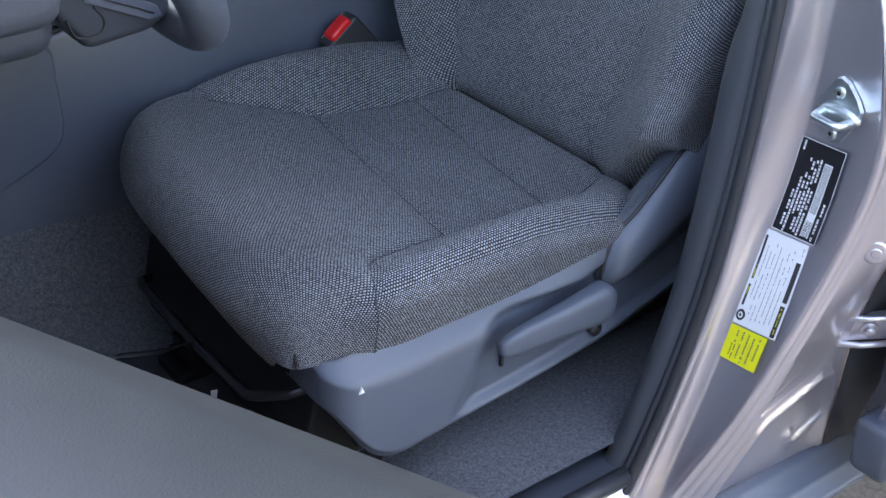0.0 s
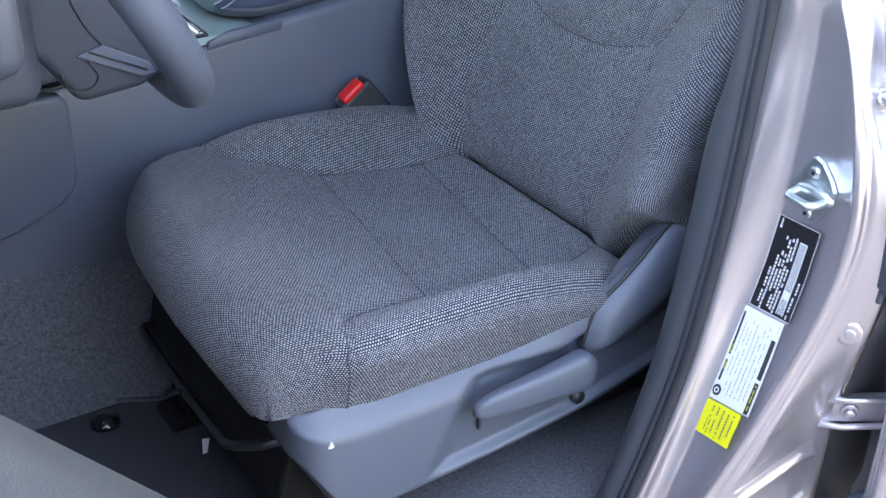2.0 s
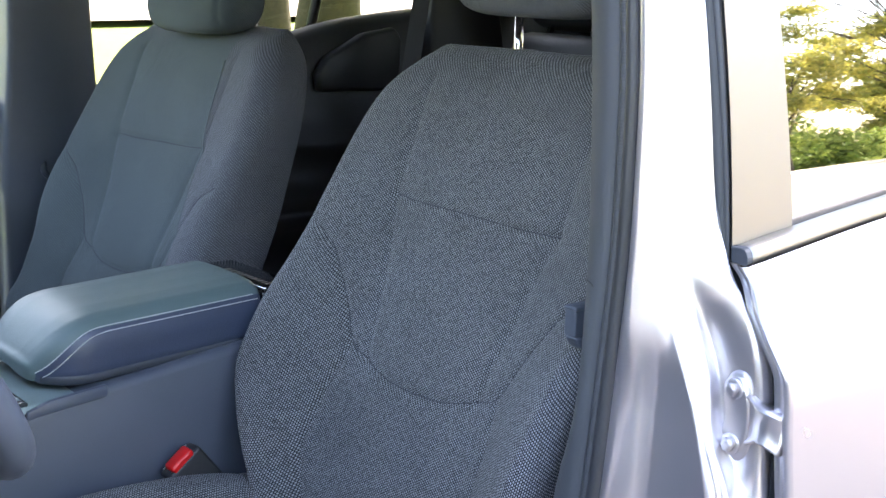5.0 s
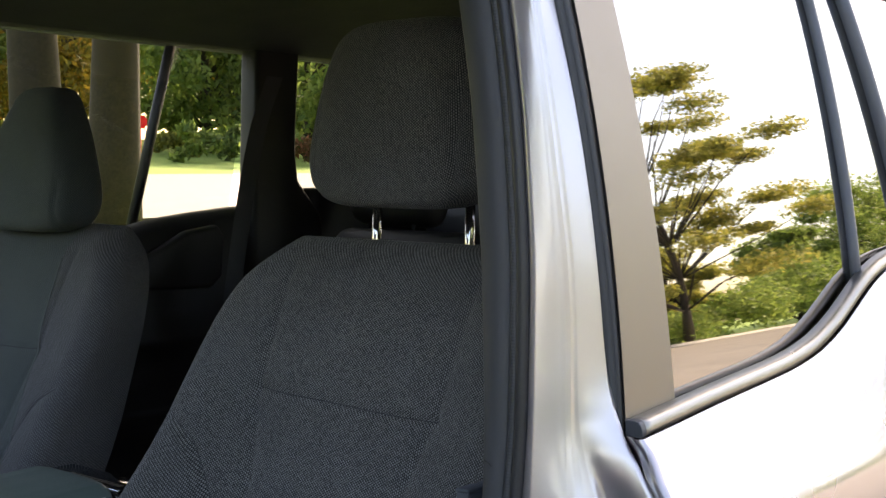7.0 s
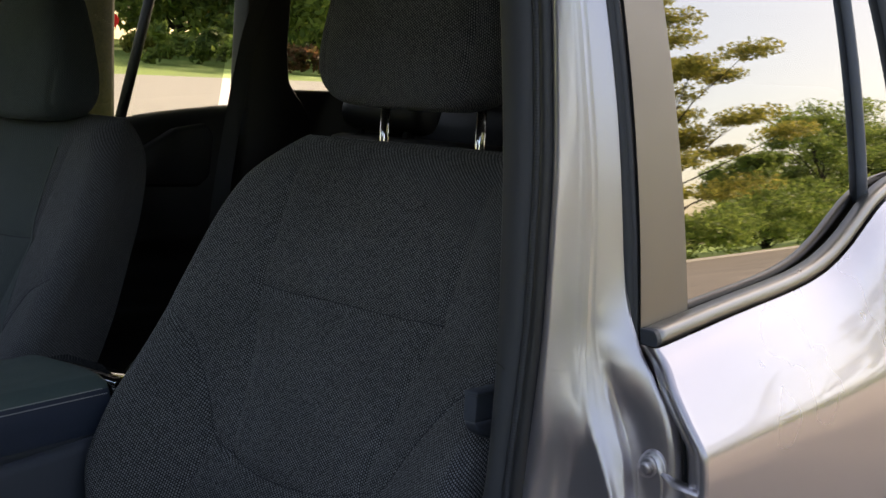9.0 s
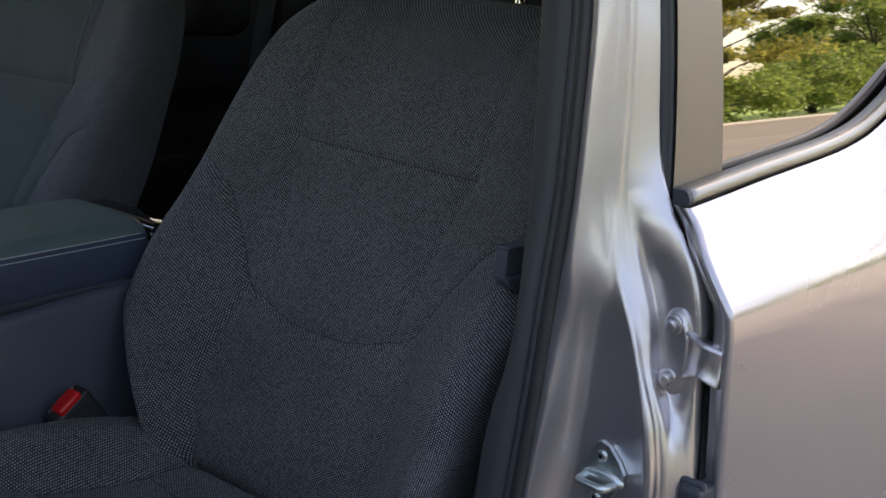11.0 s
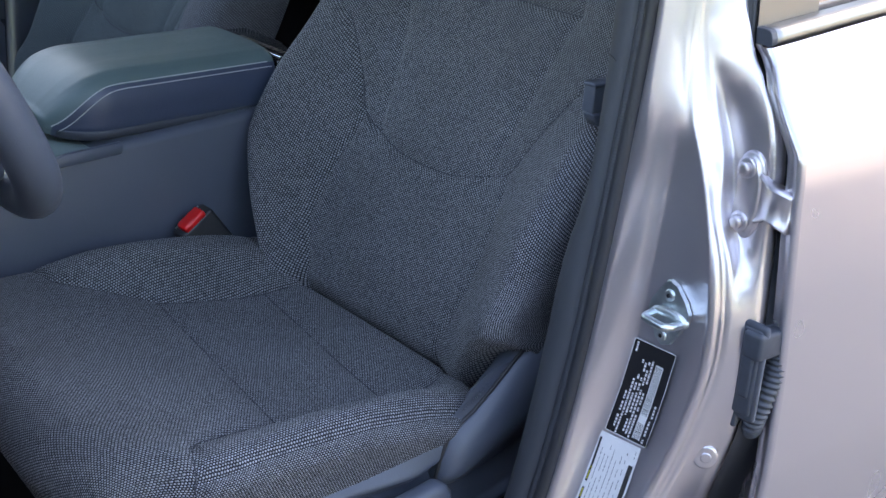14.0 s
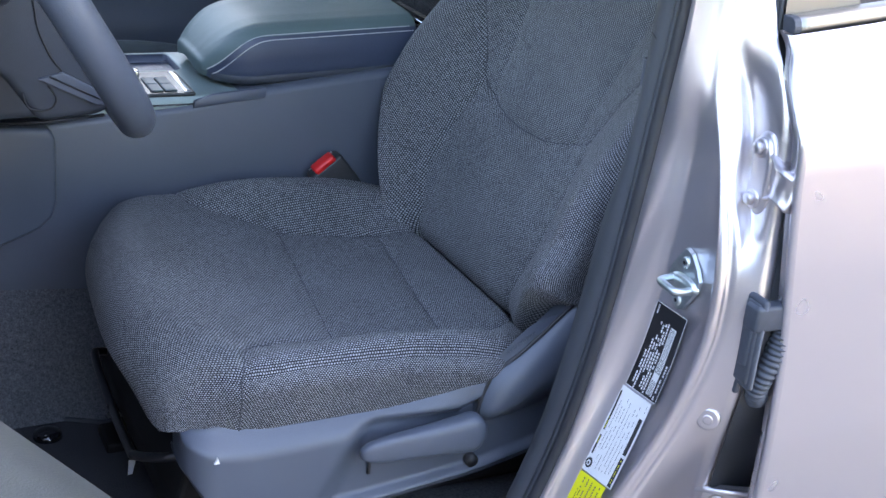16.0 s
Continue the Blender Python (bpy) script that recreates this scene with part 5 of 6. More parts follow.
rings = [rounded_rect(-0.60, -0.225, 0.832, 1.058, 0.006, 0.815), rounded_rect(-0.60, -0.225, 0.832, 1.058, 0.006, 0.834), rounded_rect(-0.597, -0.228, 0.835, 1.055, 0.006, 0.8365), rounded_rect(-0.420, -0.278, 0.952, 1.046, 0.010, 0.8385),
         rounded_rect(-0.417, -0.281, 0.955, 1.043, 0.009, 0.8375), rounded_rect(-0.414, -0.284, 0.958, 1.040, 0.008, 0.818)]
top_ob = sheet("top_panel", np.array(rings), PANEL, console, wrap=True, label="pale satin console top panel")
second_material(top_ob, LEATHER_SIDE, lambda c: (c[:, 2] < 0.830) & (np.abs(c[:, 0] + 0.349) < 0.067) & (np.abs(c[:, 1] - 0.999) < 0.043))
sheet("tray_floor", np.array([rounded_rect(-0.4139, -0.2841, 0.9581, 1.0399, 0.008, 0.8262), rounded_rect(-0.36, -0.34, 0.99, 1.01, 0.004, 0.8262), rounded_rect(-0.3501, -0.3499, 0.9999, 1.0001, 0.00005, 0.8262)]), LEATHER_SIDE, console, wrap=True)
part("shift_panel", box((-0.43, 0.833, 0.822), (-0.293, 0.945, 0.8395), 0.002, 2), SHIFT_PANEL, console, label="glossy black shift panel")
tube("chrome_edge", [(-0.430, 0.8325, 0.822), (-0.294, 0.8325, 0.824)], 0.0018, CHROME, console)
part("chrome_frame", box((-0.306, 0.838, 0.8385), (-0.298, 0.940, 0.8412), 0.001, 1), CHROME, console, label="bright chrome strip of the shift panel")
for i in range(2):
    for j in range(2):
        part("mode_switch", box((-0.352 + 0.019 * i, 0.842 + 0.034 * j, 0.8392), (-0.335 + 0.019 * i, 0.874 + 0.034 * j, 0.8418), 0.001, 1), SWITCH, console, label="glossy square switch")
part("shift_lever", box((-0.392, 0.872, 0.839), (-0.364, 0.925, 0.860), 0.006, 3), GLOSS_BLACK, console, smooth=True)
part("shift_toggle", box((-0.360, 0.905, 0.8385), (-0.354, 0.925, 0.852), 0.002, 2), CHROME, console, smooth=True, label="small chrome toggle")
rear_panel = thing("rear_console_panel", "gloss black panel with chrome strip behind the armrest", "panel")
part("panel", box((0.042, 0.845, 0.86), (0.115, 1.045, 0.925), 0.008, 3), GLOSS_BLACK, rear_panel, smooth=True)
tube("chrome_strip", [(0.048, 0.848, 0.927), (0.048, 1.042, 0.927)], 0.0028, CHROME, rear_panel)
verts, faces = [], []
y = 0.875
while y < 0.99:
    step = rng.uniform(0.006, 0.012)
    n0 = len(verts)
    verts += [(0.066, y, 0.9258), (0.076, y, 0.9258), (0.076, y + step * 0.7, 0.9258), (0.066, y + step * 0.7, 0.9258)]
    faces.append((n0, n0 + 1, n0 + 2, n0 + 3))
    y += step
tagged(mesh_object("small_print", verts, faces, SATIN, rear_panel, smooth=False), kind="stuff")

# ---- dashboard side and knee panels ----
dash = thing("dashboard", "dark grey lower dashboard and knee panel beside the console", "dashboard")
part("center_panel", prism([(-1.05, 0.80), (-0.47, 0.828), (-0.485, 0.876), (-0.515, 0.972), (-0.57, 1.08), (-1.05, 1.1)], 0.79, 1.10, 0.012, 3), PLASTIC, dash, smooth=True)
part("glove_panel", prism([(-1.05, 0.80), (-0.66, 0.82), (-0.62, 0.88), (-0.63, 0.98), (-0.68, 1.08), (-1.05, 1.1)], 1.11, 1.66, 0.015, 3), PLASTIC, dash, smooth=True)
part("upper_pad", prism([(-1.20, 1.05), (-0.66, 1.05), (-0.66, 1.12), (-0.75, 1.18), (-1.20, 1.16)], 0.22, 1.68, 0.02, 3), PLASTIC_DARK, dash, smooth=True)
cover = part("column_cover", prism([(-0.90, 1.02), (-0.62, 0.985), (-0.588, 0.965), (-0.556, 0.917), (-0.495, 0.922), (-0.470, 0.935), (-0.49, 1.03), (-0.56, 1.10), (-0.90, 1.12)], 0.492, 0.62, 0.010, 3), PLASTIC_DARK, dash, smooth=True)
tube("access_lid", smooth_path([(-0.572, 0.4915, 0.951), (-0.569, 0.4915, 0.940), (-0.564, 0.4915, 0.933), (-0.552, 0.4915, 0.931), (-0.542, 0.4915, 0.934), (-0.538, 0.4915, 0.944), (-0.546, 0.4915, 0.958)], 5), 0.0011, INTERIOR_DARK, cover, segs=6)
part("bright_trim", prism([(-0.556, 0.965), (-0.531, 0.972), (-0.488, 0.947), (-0.484, 0.936), (-0.497, 0.935)], 0.4885, 0.494, 0.001), PLASTIC, cover)
tube("trim_line", [(-0.545, 0.4882, 0.968), (-0.492, 0.4882, 0.941)], 0.0010, INTERIOR_DARK, cover, segs=6)
tube("panel_seam", smooth_path([(-0.560, 0.4915, 1.06), (-0.557, 0.4915, 1.036), (-0.554, 0.4915, 1.016), (-0.543, 0.4915, 0.989), (-0.531, 0.4915, 0.972)], 5), 0.0011, INTERIOR_DARK, cover, segs=6)
part("knee_bolster", box((-0.95, 0.43, 0.945), (-0.60, 0.478, 1.10), 0.022, 5), PLASTIC_DARK, dash, smooth=True, label="rounded grey knee bolster")
part("knee_panel", prism([(-0.90, 0.58), (-0.57, 0.645), (-0.512, 0.668), (-0.494, 0.684), (-0.487, 0.705), (-0.487, 0.795), (-0.495, 0.808), (-0.62, 0.815), (-0.90, 0.83)], 0.800, 0.8235, 0.006, 3), PLASTIC, dash, smooth=True)
tube("panel_gap", [(-0.62, 0.8215, 0.812), (-0.497, 0.8215, 0.811), (-0.42, 0.8225, 0.817)], 0.0022, INTERIOR_DARK, dash)
part("hub_pad", box((-0.63, 0.477, 1.04), (-0.575, 0.593, 1.14), 0.018, 4), PLASTIC_DARK, wheel, smooth=True)
for k in (-1, 1):
    tube("spoke", [(-0.605, 0.535 + k * 0.05, 1.095), (-0.551, 0.535 + k * 0.180, 1.092)], [0.018, 0.013], PLASTIC_DARK, wheel)

# ---- mat and small things on the floor ----
mat_t = thing("floor_mat", "black floor mat with a bound edge on the carpet", "floor mat")
outline = [(-1.1, 0.34), (-0.50, 0.34), (-0.40, 0.42), (-0.395, 0.60), (-0.42, 0.70), (-0.50, 0.74), (-1.1, 0.76)]
bm = bmesh.new()
vs = [bm.verts.new((x, y, 0.402)) for x, y in outline]
f0 = bm.faces.new(vs)
ext = bmesh.ops.extrude_face_region(bm, geom=[f0])
for g in ext["geom"]:
    if isinstance(g, bmesh.types.BMVert):
        g.co.z = 0.412
part("mat_top", bm, MAT, mat_t)
tube("bound_edge", [(x, y, 0.411) for x, y in outline], 0.005, RUBBER, mat_t)
tube("clip", [(-0.525, 0.70, z) for z in (0.41, 0.419, 0.422, 0.424)], [0.020, 0.018, 0.010, 0.004], GLOSS_BLACK, mat_t, segs=20)
tag = thing("paper_tag", "small white paper tag under the seat front", "tag")
part("slip", prism([(-0.447, 0.395), (-0.444, 0.395), (-0.436, 0.432), (-0.445, 0.434)], 0.578, 0.5786), WHITE_PAPER, tag)
chip = thing("paint_chip", "tiny white fleck on the seat cover", "fleck")
part("fleck", prism([(-0.424, 0.606), (-0.418, 0.606), (-0.420, 0.613)], 0.2775, 0.2805), WHITE_PAPER, chip)

# ---- open front door ----
fdoor = thing("front_door", "open front door with a smooth grey padded top", "car door")
a0, a1 = Vector((-0.88, 0.02, 0)), Vector((-0.465, -0.90, 0))
along = (a1 - a0).normalized()
out = Vector((along.y, -along.x, 0))
rows = []
for k in np.linspace(0, 1, 40):
    p0 = a0 + (a1 - a0) * k
    prof = [(0.0, 0.55), (-0.02, 0.80), (0.0, 1.03), (0.006, 1.07), (0.018, 1.09), (0.04, 1.10), (0.09, 1.103), (0.13, 1.103), (0.14, 1.098), (0.145, 1.07), (0.20, 0.95), (0.20, 0.45)]
    rows.append([tuple(p0 + out * d + Vector((0, 0, z))) for d, z in prof])
sheet("padded_top", np.array(rows), DOOR_TOP, fdoor, caps=True)

# ---- raised lettering on the seat's side cover ----
font = bpy.data.curves.new("airbag_lettering", "FONT")
font.body, font.size, font.extrude, font.align_x, font.align_y = "SRS AIRBAG", 0.0078, 0.0004, "CENTER", "CENTER"
tmp = bpy.data.objects.new("airbag_lettering", font)
me = bpy.data.meshes.new_from_object(tmp)
bpy.data.objects.remove(tmp)
me.materials.append(PLASTIC)
word = new("airbag_lettering", me)
word.parent = driver
word.matrix_local = Matrix.Translation((-0.066, 0.2815, 0.698)) @ Euler((radians(90), radians(-31), 0)).to_matrix().to_4x4()

# ---- far side of the cabin ----
FAR = 2 * MID
side = thing("far_side_trim", "black inner trim of the far doors and pillars", "car interior", kind="structure")
xs = np.linspace(-1.2, 1.15, 110)
far_belt = curve([(-1.3, 1.07), (-0.2, 1.085), (0.1, 1.10), (0.27, 1.115), (0.5, 1.15), (0.65, 1.195), (0.8, 1.235), (1.05, 1.262), (1.3, 1.28)], xs)
upper = lambda zb: [(1.83, zb), (1.80, zb + 0.006), (1.765, zb + 0.002), (1.748, zb - 0.02)]
front_low = [(1.746, 1.02), (1.746, 0.955), (1.738, 0.938), (1.705, 0.927), (1.692, 0.918), (1.689, 0.905), (1.690, 0.878), (1.697, 0.871), (1.716, 0.868), (1.716, 0.864), (1.703, 0.860), (1.701, 0.852), (1.703, 0.815), (1.721, 0.811), (1.721, 0.806), (1.706, 0.801), (1.704, 0.70), (1.69, 0.66), (1.69, 0.38)]
rear_low = [(1.742, 1.05), (1.735, 1.02), (1.715, 0.985), (1.71, 0.968), (1.735, 0.955), (1.74, 0.90), (1.70, 0.865), (1.665, 0.850), (1.655, 0.83), (1.69, 0.80), (1.715, 0.76), (1.71, 0.70), (1.69, 0.66), (1.69, 0.38)]
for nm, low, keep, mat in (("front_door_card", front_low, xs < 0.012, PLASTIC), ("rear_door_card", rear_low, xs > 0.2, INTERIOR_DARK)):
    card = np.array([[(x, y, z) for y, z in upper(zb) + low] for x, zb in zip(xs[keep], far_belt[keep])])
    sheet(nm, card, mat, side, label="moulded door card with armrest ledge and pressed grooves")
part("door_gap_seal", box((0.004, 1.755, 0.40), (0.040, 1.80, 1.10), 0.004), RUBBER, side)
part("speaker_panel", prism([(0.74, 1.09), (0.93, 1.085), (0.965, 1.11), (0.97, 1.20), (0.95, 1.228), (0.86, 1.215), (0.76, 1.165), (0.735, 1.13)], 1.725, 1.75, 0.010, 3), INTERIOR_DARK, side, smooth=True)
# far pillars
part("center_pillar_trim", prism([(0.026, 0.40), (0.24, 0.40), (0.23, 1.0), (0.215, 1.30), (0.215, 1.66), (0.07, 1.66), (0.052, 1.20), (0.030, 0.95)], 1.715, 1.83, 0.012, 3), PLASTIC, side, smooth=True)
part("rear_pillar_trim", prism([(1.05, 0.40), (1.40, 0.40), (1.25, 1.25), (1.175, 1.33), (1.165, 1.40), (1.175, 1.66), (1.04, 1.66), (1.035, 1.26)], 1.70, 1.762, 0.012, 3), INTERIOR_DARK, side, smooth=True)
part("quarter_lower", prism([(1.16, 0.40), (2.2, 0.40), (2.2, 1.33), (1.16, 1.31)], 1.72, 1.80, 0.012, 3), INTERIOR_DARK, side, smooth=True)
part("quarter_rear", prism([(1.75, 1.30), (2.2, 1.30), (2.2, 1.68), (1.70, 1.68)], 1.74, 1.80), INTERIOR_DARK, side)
part("roof_rail", box((-0.7, 1.70, 1.625), (2.2, 1.84, 1.70), 0.02, 3), HEADLINER, side, smooth=True)
tube("division_bar", [(0.80, 1.845, 1.225), (0.875, 1.80, 1.64)], 0.012, INTERIOR_DARK, side)
far_glass = thing("far_windows", "tinted windows of the far side", "car window", kind="structure")
for n, (xa, xb, za, zb2) in {"front_glass": (-0.9, 0.06, 1.08, 1.63), "rear_glass": (0.2, 1.07, 1.08, 1.64), "cargo_glass": (1.15, 1.8, 1.30, 1.66)}.items():
    pane = sheet(n, np.array([[(x, 1.865 - 0.10 * k, za + (zb2 - za) * k) for x in (xa, xb)] for k in (0, 0.5, 1)]), CLEAR_GLASS if n == "front_glass" else PRIVACY_GLASS, far_glass)
    face_toward_driver(pane)

# ---- roof, rear and front closure ----
shell = thing("cabin_shell", "grey headliner, rear wall and outer skin closing the cabin", "car interior", kind="structure")
RX, RY = np.meshgrid(np.linspace(-0.62, 2.2, 20), np.linspace(0.215, FAR - 0.19, 24), indexing="ij")
arch = 1.70 - 0.07 * np.abs((RY - MID) / 0.74) ** 3 - 0.05 * ramp(0.2, -0.6, RX)
sheet("headliner", np.stack([RX, RY, arch], -1), HEADLINER, shell)
sheet("roof_skin", np.stack([RX, RY, arch + 0.05], -1), PAINT, shell)
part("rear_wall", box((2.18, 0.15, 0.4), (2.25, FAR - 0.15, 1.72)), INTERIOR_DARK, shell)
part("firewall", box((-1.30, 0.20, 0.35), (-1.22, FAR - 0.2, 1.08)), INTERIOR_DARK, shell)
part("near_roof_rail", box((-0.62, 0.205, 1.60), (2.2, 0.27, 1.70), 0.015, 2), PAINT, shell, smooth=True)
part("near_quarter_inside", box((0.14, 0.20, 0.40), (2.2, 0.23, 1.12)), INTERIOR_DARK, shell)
part("quarter_skin", box((1.05, 0.05, 0.45), (2.2, 0.12, 1.30), 0.03, 3), PAINT, shell, smooth=True)

wind = thing("windshield", "clear raked windshield over the dashboard", "car window", kind="structure")
sheet("pane", np.array([[(x, y, z) for y in np.linspace(0.26, FAR - 0.26, 8)] for x, z in ((-1.32, 1.10), (-1.0, 1.34), (-0.61, 1.62))]), CLEAR_GLASS, wind)
# Unseen cowl panel, added to block front-left light and darken the footwell.
part("cowl_light_block", prism([(-1.32, 0.30), (-0.93, 0.30), (-0.90, 0.70), (-0.90, 1.08), (-1.32, 1.10)], 0.05, 0.20, 0.01), PAINT, shell, smooth=True)
part("front_pillar", prism([(-1.32, 1.08), (-0.92, 1.08), (-0.62, 1.56), (-0.62, 1.70), (-0.72, 1.64)], 0.20, 0.26, 0.01), PAINT, shell, smooth=True)

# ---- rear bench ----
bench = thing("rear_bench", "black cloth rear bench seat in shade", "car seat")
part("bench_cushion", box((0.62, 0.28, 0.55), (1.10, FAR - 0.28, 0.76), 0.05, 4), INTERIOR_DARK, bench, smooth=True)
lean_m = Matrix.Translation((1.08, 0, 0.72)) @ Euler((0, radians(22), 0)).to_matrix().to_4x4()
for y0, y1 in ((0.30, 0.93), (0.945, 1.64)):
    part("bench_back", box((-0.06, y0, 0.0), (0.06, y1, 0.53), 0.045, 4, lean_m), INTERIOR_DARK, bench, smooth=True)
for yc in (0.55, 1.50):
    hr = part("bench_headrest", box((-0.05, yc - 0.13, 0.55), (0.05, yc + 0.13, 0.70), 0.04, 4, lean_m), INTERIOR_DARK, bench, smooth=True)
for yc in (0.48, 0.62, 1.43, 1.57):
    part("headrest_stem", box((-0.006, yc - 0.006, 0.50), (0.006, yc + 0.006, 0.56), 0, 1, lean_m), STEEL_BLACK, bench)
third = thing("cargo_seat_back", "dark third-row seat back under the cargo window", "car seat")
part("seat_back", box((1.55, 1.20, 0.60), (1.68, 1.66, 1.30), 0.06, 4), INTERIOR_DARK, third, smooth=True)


def strap(name, label, pts, half, mat=RUBBER):
    th = thing(name, label, "seat belt")
    rows = []
    for p in smooth_path(pts, 8):
        rows.append([(p[0] - half, p[1], p[2]), (p[0], p[1] - 0.002, p[2]), (p[0] + half, p[1], p[2])])
    sheet("webbing", np.array(rows), mat, th)
    return th


b = strap("passenger_seat_belt", "grey passenger seat belt on the far pillar", [(0.165, 1.715, 1.36), (0.16, 1.72, 1.20), (0.148, 1.725, 0.97)], 0.026, WEBBING)
tube("belt_anchor", smooth_path([(0.112, 1.72, 0.985), (0.108, 1.71, 0.968), (0.125, 1.71, 0.955), (0.15, 1.715, 0.958)], 4), 0.006, PLASTIC_DARK, b)
part("belt_guide", box((0.115, 1.70, 1.335), (0.22, 1.735, 1.40), 0.012, 3), INTERIOR_DARK, b, smooth=True)
b2 = strap("rear_seat_belt", "dark rear seat belt across the rear pillar", [(1.02, 1.62, 1.56), (0.96, 1.62, 1.40), (0.88, 1.60, 1.06), (0.86, 1.58, 0.9)], 0.024, TRIM)
part("buckle_tongue", box((0.855, 1.575, 0.985), (0.885, 1.59, 1.02), 0.003), CHROME, b2)

# ---- outside: plants, trees, street ----


def leaf_material(name, base, warm):
    m = bpy.data.materials.new(name)
    m.use_nodes = True
    t = m.node_tree
    n, link = t.nodes, t.links.new
    p = n["Principled BSDF"]
    g = n.new("ShaderNodeNewGeometry")
    mix = n.new("ShaderNodeMix")
    mix.data_type = "RGBA"
    mix.inputs["A"].default_value, mix.inputs["B"].default_value = (*base, 1), (*warm, 1)
    link(g.outputs["Random Per Island"], mix.inputs["Factor"])
    link(mix.outputs["Result"], p.inputs["Base Color"])
    p.inputs["Roughness"].default_value = 0.6
    tr = n.new("ShaderNodeBsdfTranslucent")
    link(mix.outputs["Result"], tr.inputs["Color"])
    add = n.new("ShaderNodeMixShader")
    add.inputs[0].default_value = 0.55
    link(p.outputs[0], add.inputs[1]), link(tr.outputs[0], add.inputs[2])
    link(add.outputs[0], n["Material Output"].inputs["Surface"])
    return m


LEAF_GREEN = leaf_material("green_leaves", (0.085, 0.155, 0.035), (0.29, 0.36, 0.09))
LEAF_YELLOW = leaf_material("yellowing_leaves", (0.15, 0.175, 0.04), (0.40, 0.36, 0.085))
LEAF_AUTUMN = leaf_material("autumn_leaves", (0.22, 0.20, 0.04), (0.45, 0.27, 0.04))
LEAF_RED = leaf_material("red_flowers", (0.09, 0.11, 0.03), (0.30, 0.11, 0.07))


def leaves(name, centres, radii, count, size, mat, parent, seed, flat_by=0.75):
    """Leaf blades scattered through uneven clumps."""
    r = np.random.RandomState(seed)
    k = r.randint(0, len(centres), count)
    d = r.normal(size=(count, 3))
    d /= np.linalg.norm(d, axis=1)[:, None]
    p = np.array(centres)[k] + d * (np.array(radii)[k] * r.uniform(0.10, 1.28, count) ** 0.8)[:, None] * np.array([1, 1, flat_by])
    a, b = r.normal(size=(count, 3)), r.normal(size=(count, 3))
    a /= np.linalg.norm(a, axis=1)[:, None]
    b -= (a * b).sum(1)[:, None] * a
    b /= np.linalg.norm(b, axis=1)[:, None]
    s = size * r.uniform(0.6, 1.3, count)[:, None]
    v = np.stack([p - a * s, p + b * s * 0.45, p + a * s, p - b * s * 0.45], 1).reshape(-1, 3)
    f = [(4 * i, 4 * i + 1, 4 * i + 2, 4 * i + 3) for i in range(count)]
    me = bpy.data.meshes.new(name)
    me.from_pydata(v.tolist(), [], f)
    me.materials.append(mat)
    ob = new(name, me)
    ob.parent = parent
    return ob


def tree(name, label, x, y, height, trunk_r, spread, seed, mat, count, size, clear=0.25, clumps=16, flat_by=0.75, tight=1.0):
    """A tapered trunk, limbs, and a ragged crown of clumps with gaps."""
    r = random.Random(seed)
    th = thing(name, label, "tree", group="trees")
    z0 = float(rise(x, y)) - 0.1
    top = height
    pts = [(x + 0.10 * math.sin(0.7 * i + seed) * trunk_r * 4, y + 0.1 * math.cos(0.9 * i + seed) * trunk_r * 4, z0 + top * 0.8 * i / 7) for i in range(8)]
    tube("trunk", pts, [trunk_r * (1.25 if i == 0 else 1 - 0.11 * i) for i in range(8)], BARK, th, segs=14)
    cs, rs = [], []
    for i in range(clumps):
        h = r.uniform(clear, 1.0)
        wide = spread * (0.35 + 0.65 * math.sin(math.pi * min(1, (h - clear) / (1 - clear) * 0.8 + 0.15)))
        a = r.uniform(0, math.tau)
        d = wide * r.uniform(0.25, 1.0)
        c = (x + d * math.cos(a), y + d * math.sin(a), z0 + top * h)
        cs.append(c)
        rs.append(tight * spread * r.uniform(0.16, 0.34))
        base = pts[min(7, int(h * 7 * 0.85))]
        mid = ((c[0] + base[0]) / 2, (c[1] + base[1]) / 2, (c[2] + base[2]) / 2 + 0.05 * top * r.uniform(-0.5, 1))
        tube("limb", [base, mid, c], [trunk_r * 0.28, trunk_r * 0.16, trunk_r * 0.04], BARK, th, segs=6)
    leaves("crown", cs, rs, count, size, mat, th, seed, flat_by)
    return th


def bush(name, label, x, y, w, h, seed, mat, count, size, category="bush"):
    r = random.Random(seed)
    th = thing(name, label, category, group="bushes")
    z0 = float(rise(x, y))
    cs = [(x + r.uniform(-0.4, 0.4) * w, y + r.uniform(-0.3, 0.3) * w, z0 + h * r.uniform(0.15, 0.75)) for _ in range(9)]
    leaves("foliage", cs, [0.32 * max(w * 0.6, h * 0.7) for _ in cs], count, size, mat, th, seed)
    return th


def street():
    xs, ys = np.linspace(-60, 90, 60), np.linspace(15, 25.5, 14)
    SX, SY = np.meshgrid(xs, ys, indexing="ij")
    tagged(sheet("street", np.stack([SX, SY, rise(SX, SY) + 0.03], -1), CONCRETE), "pale concrete street beyond the verge", "street", kind="structure")


street()
kerb_x = np.linspace(-150, 150, 20)
tagged(sheet("kerb", np.array([[(x, -27.0, -0.03), (x, -27.02, 0.11), (x, -27.2, 0.12), (x, -28.4, 0.10), (x, -28.6, -0.06)] for x in kerb_x]), CONCRETE), "pale kerb at the far edge of the asphalt", "kerb", kind="structure")


def polar(az, dist):
    return dist * math.sin(radians(az)) - 0.95, dist * math.cos(radians(az)) - 0.5


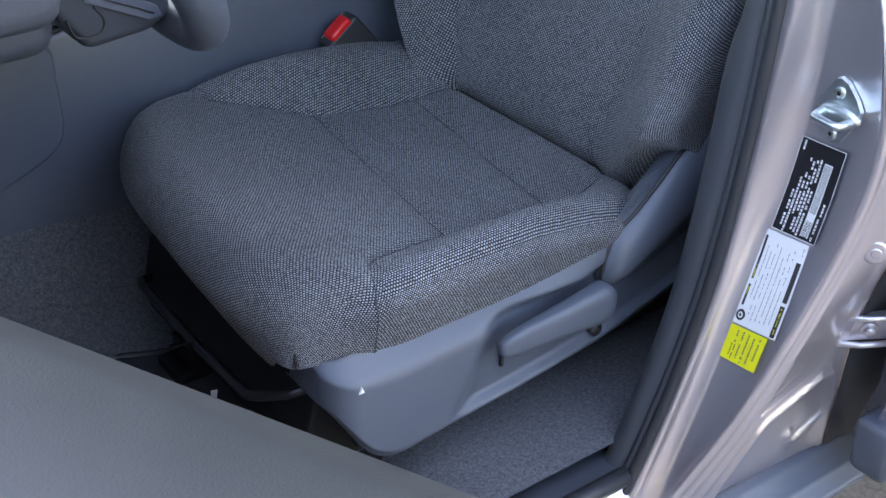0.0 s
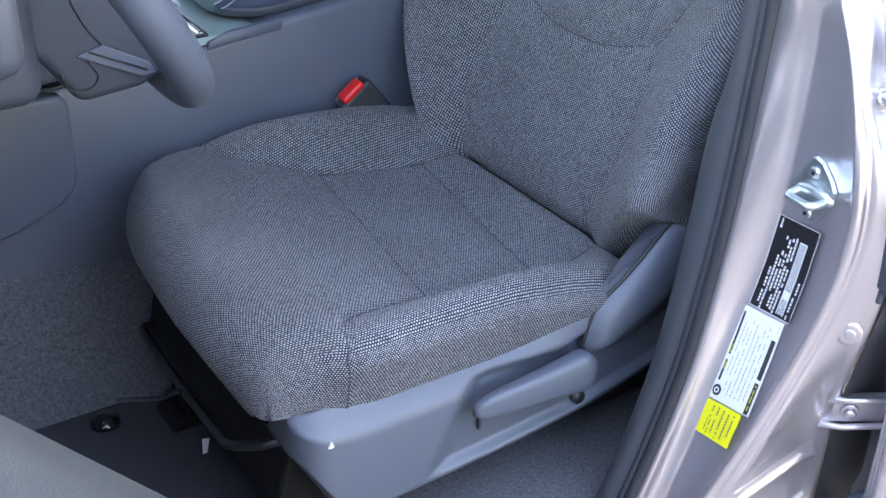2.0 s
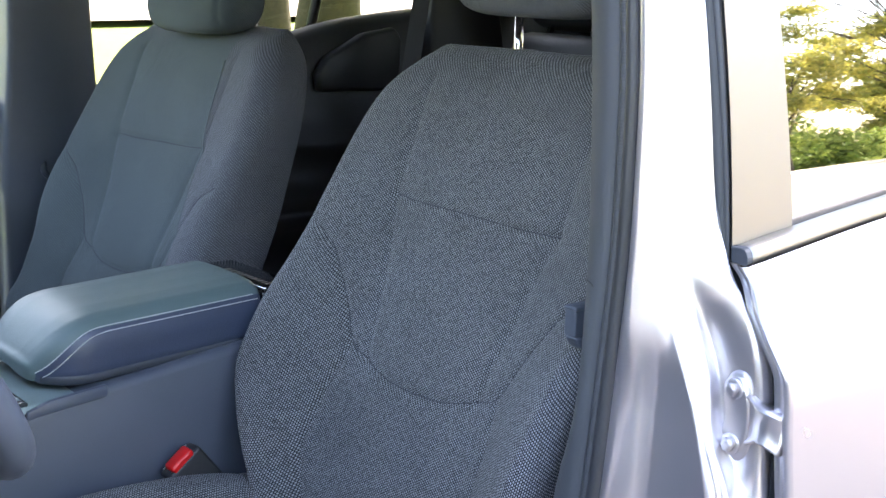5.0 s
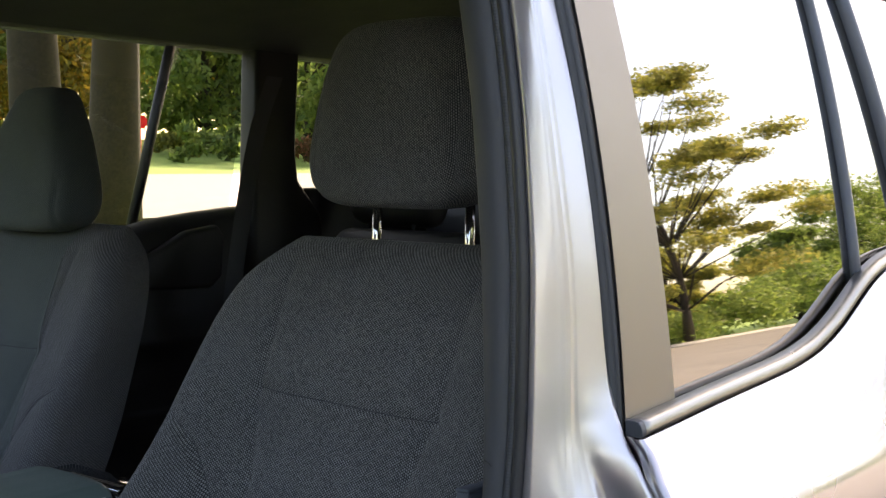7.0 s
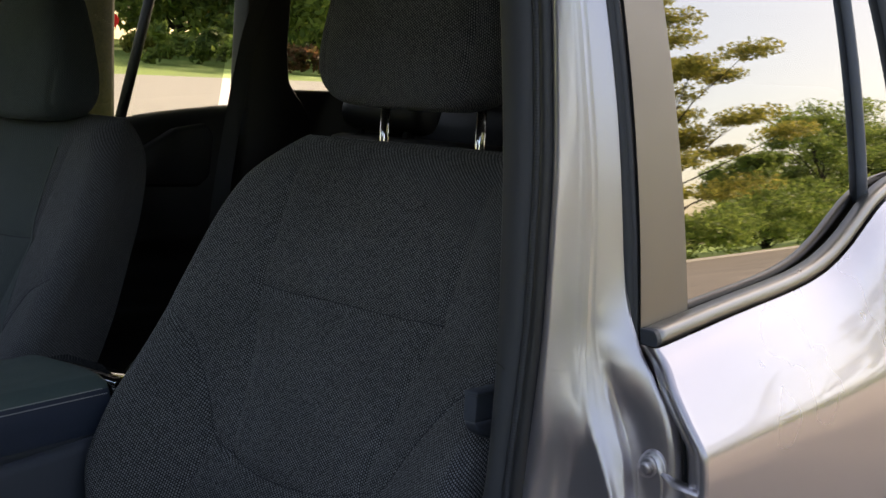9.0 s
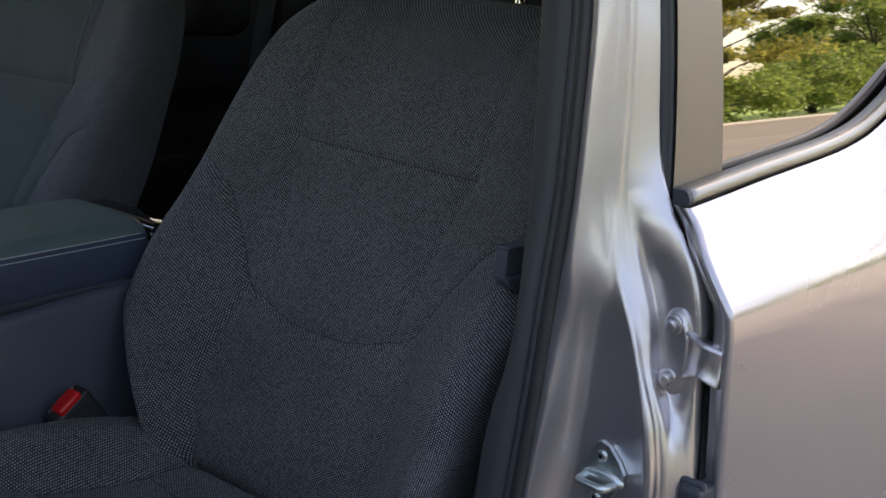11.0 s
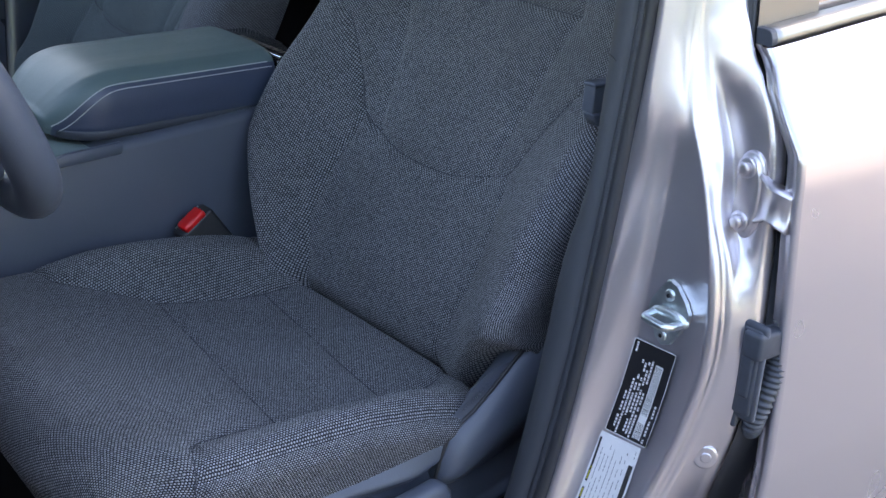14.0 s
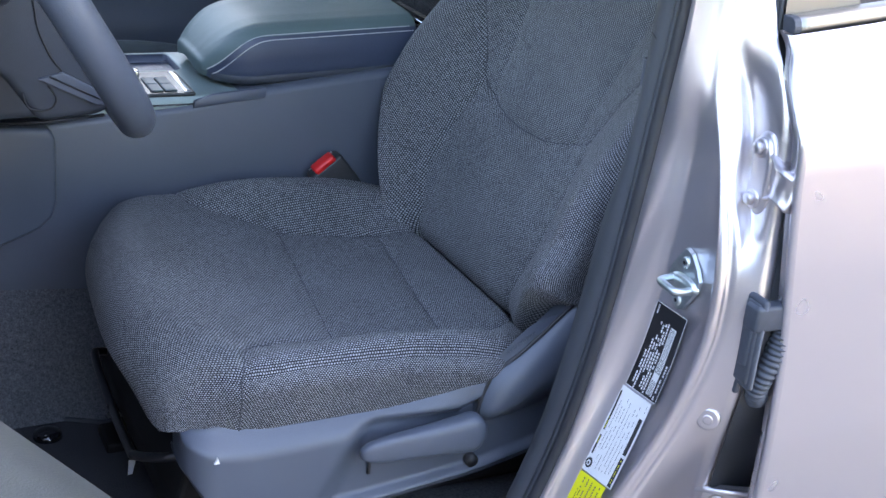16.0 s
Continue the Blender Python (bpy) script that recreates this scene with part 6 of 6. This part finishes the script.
for az, dist, w, sd in ((35.2, 15.5, 0.34, 1), (32.2, 11.5, 0.26, 2)):
    x, y = polar(az, dist)
    tree("street_tree", "broad grey trunk of a street tree by the verge", x, y, 11, w, 4.5, sd, LEAF_YELLOW, 2500, 0.22, clear=0.45)
k = 10
for az, dist, hgt, m in ((26, 48, 12, LEAF_GREEN), (30, 55, 14, LEAF_YELLOW), (33.5, 50, 13, LEAF_AUTUMN), (36.5, 58, 15, LEAF_AUTUMN), (39.5, 44, 8.5, LEAF_GREEN), (41, 60, 14, LEAF_GREEN), (44, 42, 9, LEAF_GREEN), (46.5, 56, 14, LEAF_GREEN), (50, 50, 12, LEAF_GREEN), (22, 52, 13, LEAF_GREEN)):
    x, y = polar(az, dist * 1.22)
    tree("garden_tree", "leafy garden tree beyond the street", x, y, hgt, 0.22, hgt * 0.46, k, m, 11000, 0.20, clear=0.13, clumps=34)
    k += 1
for az, dist, w, h, m in ((39.1, 43, 1.6, 1.3, LEAF_GREEN), (40.6, 46, 1.8, 1.4, LEAF_GREEN), (38.2, 48, 1.6, 1.0, LEAF_YELLOW), (42.3, 45, 2.0, 1.2, LEAF_GREEN)):
    x, y = polar(az, dist)
    bush("shrub", "rounded green garden shrub on the lawn", x, y, w, h, k, m, 900, 0.16)
    k += 1
for az in (42.8, 43.6, 44.4, 45.2, 46.0):
    x, y = polar(az, 44)
    bush("flower_bush", "low bush with reddish flowers", x, y, 1.1, 1.0, k, LEAF_RED, 500, 0.12)
    k += 1
# Unseen tree set in line with the sun to keep its beam off the car.
tree("sun_block_tree", "tall leafy tree, unseen, added to keep the sun off the parked car", 7.6, 4.4, 15.5, 0.3, 5.6, 333, LEAF_GREEN, 15000, 0.30, clear=0.32, clumps=46)
# far backdrop of woods
bk = thing("woods", "distant woods behind the gardens", "woods", kind="stuff")
r = random.Random(5)
cs = []
for i in range(150):
    x, y = polar(10 + 50 * i / 150, 88 + r.uniform(-5, 8))
    cs.append((x, y, float(rise(x, y)) + r.uniform(0, 9)))
leaves("foliage", cs, [r.uniform(2.2, 3.4) for _ in cs], 40000, 0.42, LEAF_GREEN, bk, 77)
sign = thing("red_sign", "small red street sign on a red post", "sign")
x, y = polar(36.7, 33)
z = float(rise(x, y))
tube("post", [(x, y, z - 0.1), (x, y, z + 1.25)], 0.05, RED, sign)
part("face", prism([(0.17 * math.cos(a), 0.17 * math.sin(a)) for a in [radians(22.5 + 45 * i) for i in range(8)]], -0.01, 0.01, 0, 1, Matrix.Translation((x, y - 0.06, z + 1.3)) @ Euler((0, 0, radians(-36))).to_matrix().to_4x4()), RED, sign)

# ---- near side: hedge and trees mirrored in the car ----
hedge = thing("hedge", "tall dense hedge along the far edge of the asphalt", "hedge", kind="stuff")
r = random.Random(8)
cs, rs = [], []
for i in range(230):
    x = -40 + 190 * i / 230
    hgt = 4.2 + 1.6 * math.sin(x * 0.21) + 1.2 * math.sin(x * 0.083 + 1)
    cs.append((x, -31 + r.uniform(-1.5, 1.5), hgt * r.uniform(0.12, 0.85)))
    rs.append(r.uniform(1.0, 1.9))
leaves("foliage", cs, rs, 120000, 0.18, LEAF_GREEN, hedge, 91)
tree("roadside_tree", "slender roadside tree with sparse yellowing leaves", 50.5, -28.6, 21, 0.24, 8.6, 61, LEAF_YELLOW, 40000, 0.16, clear=0.16, clumps=64, flat_by=0.40, tight=0.68)
tree("roadside_tree", "slender roadside tree with sparse yellowing leaves", 40, -28.2, 9, 0.16, 3.2, 65, LEAF_YELLOW, 4000, 0.15, clear=0.4, clumps=12)
# The last five are unseen, added ahead so the pillar doesn't mirror bare sky.
for i, (x, y, hgt, m) in enumerate(((92, -37, 15, LEAF_GREEN), (104, -38, 17, LEAF_GREEN), (78, -36, 9.5, LEAF_GREEN), (60, -35, 8, LEAF_YELLOW), (118, -40, 15, LEAF_GREEN), (10, -36, 11, LEAF_GREEN), (24, -37, 10, LEAF_GREEN), (-8, -37, 12, LEAF_GREEN), (135, -40, 16, LEAF_GREEN), (-25, -38, 12, LEAF_GREEN), (-16, -25, 12, LEAF_GREEN), (-27, -17, 12, LEAF_GREEN), (-36, -27, 14, LEAF_YELLOW), (-40, -8, 14, LEAF_GREEN), (-46, 3, 14, LEAF_GREEN))):
    tree("park_tree", "full green tree behind the hedge or added unseen ahead of the car", x, y, hgt, 0.25, hgt * 0.4, 200 + i, m, 16000, 0.22, clear=0.12, clumps=44)
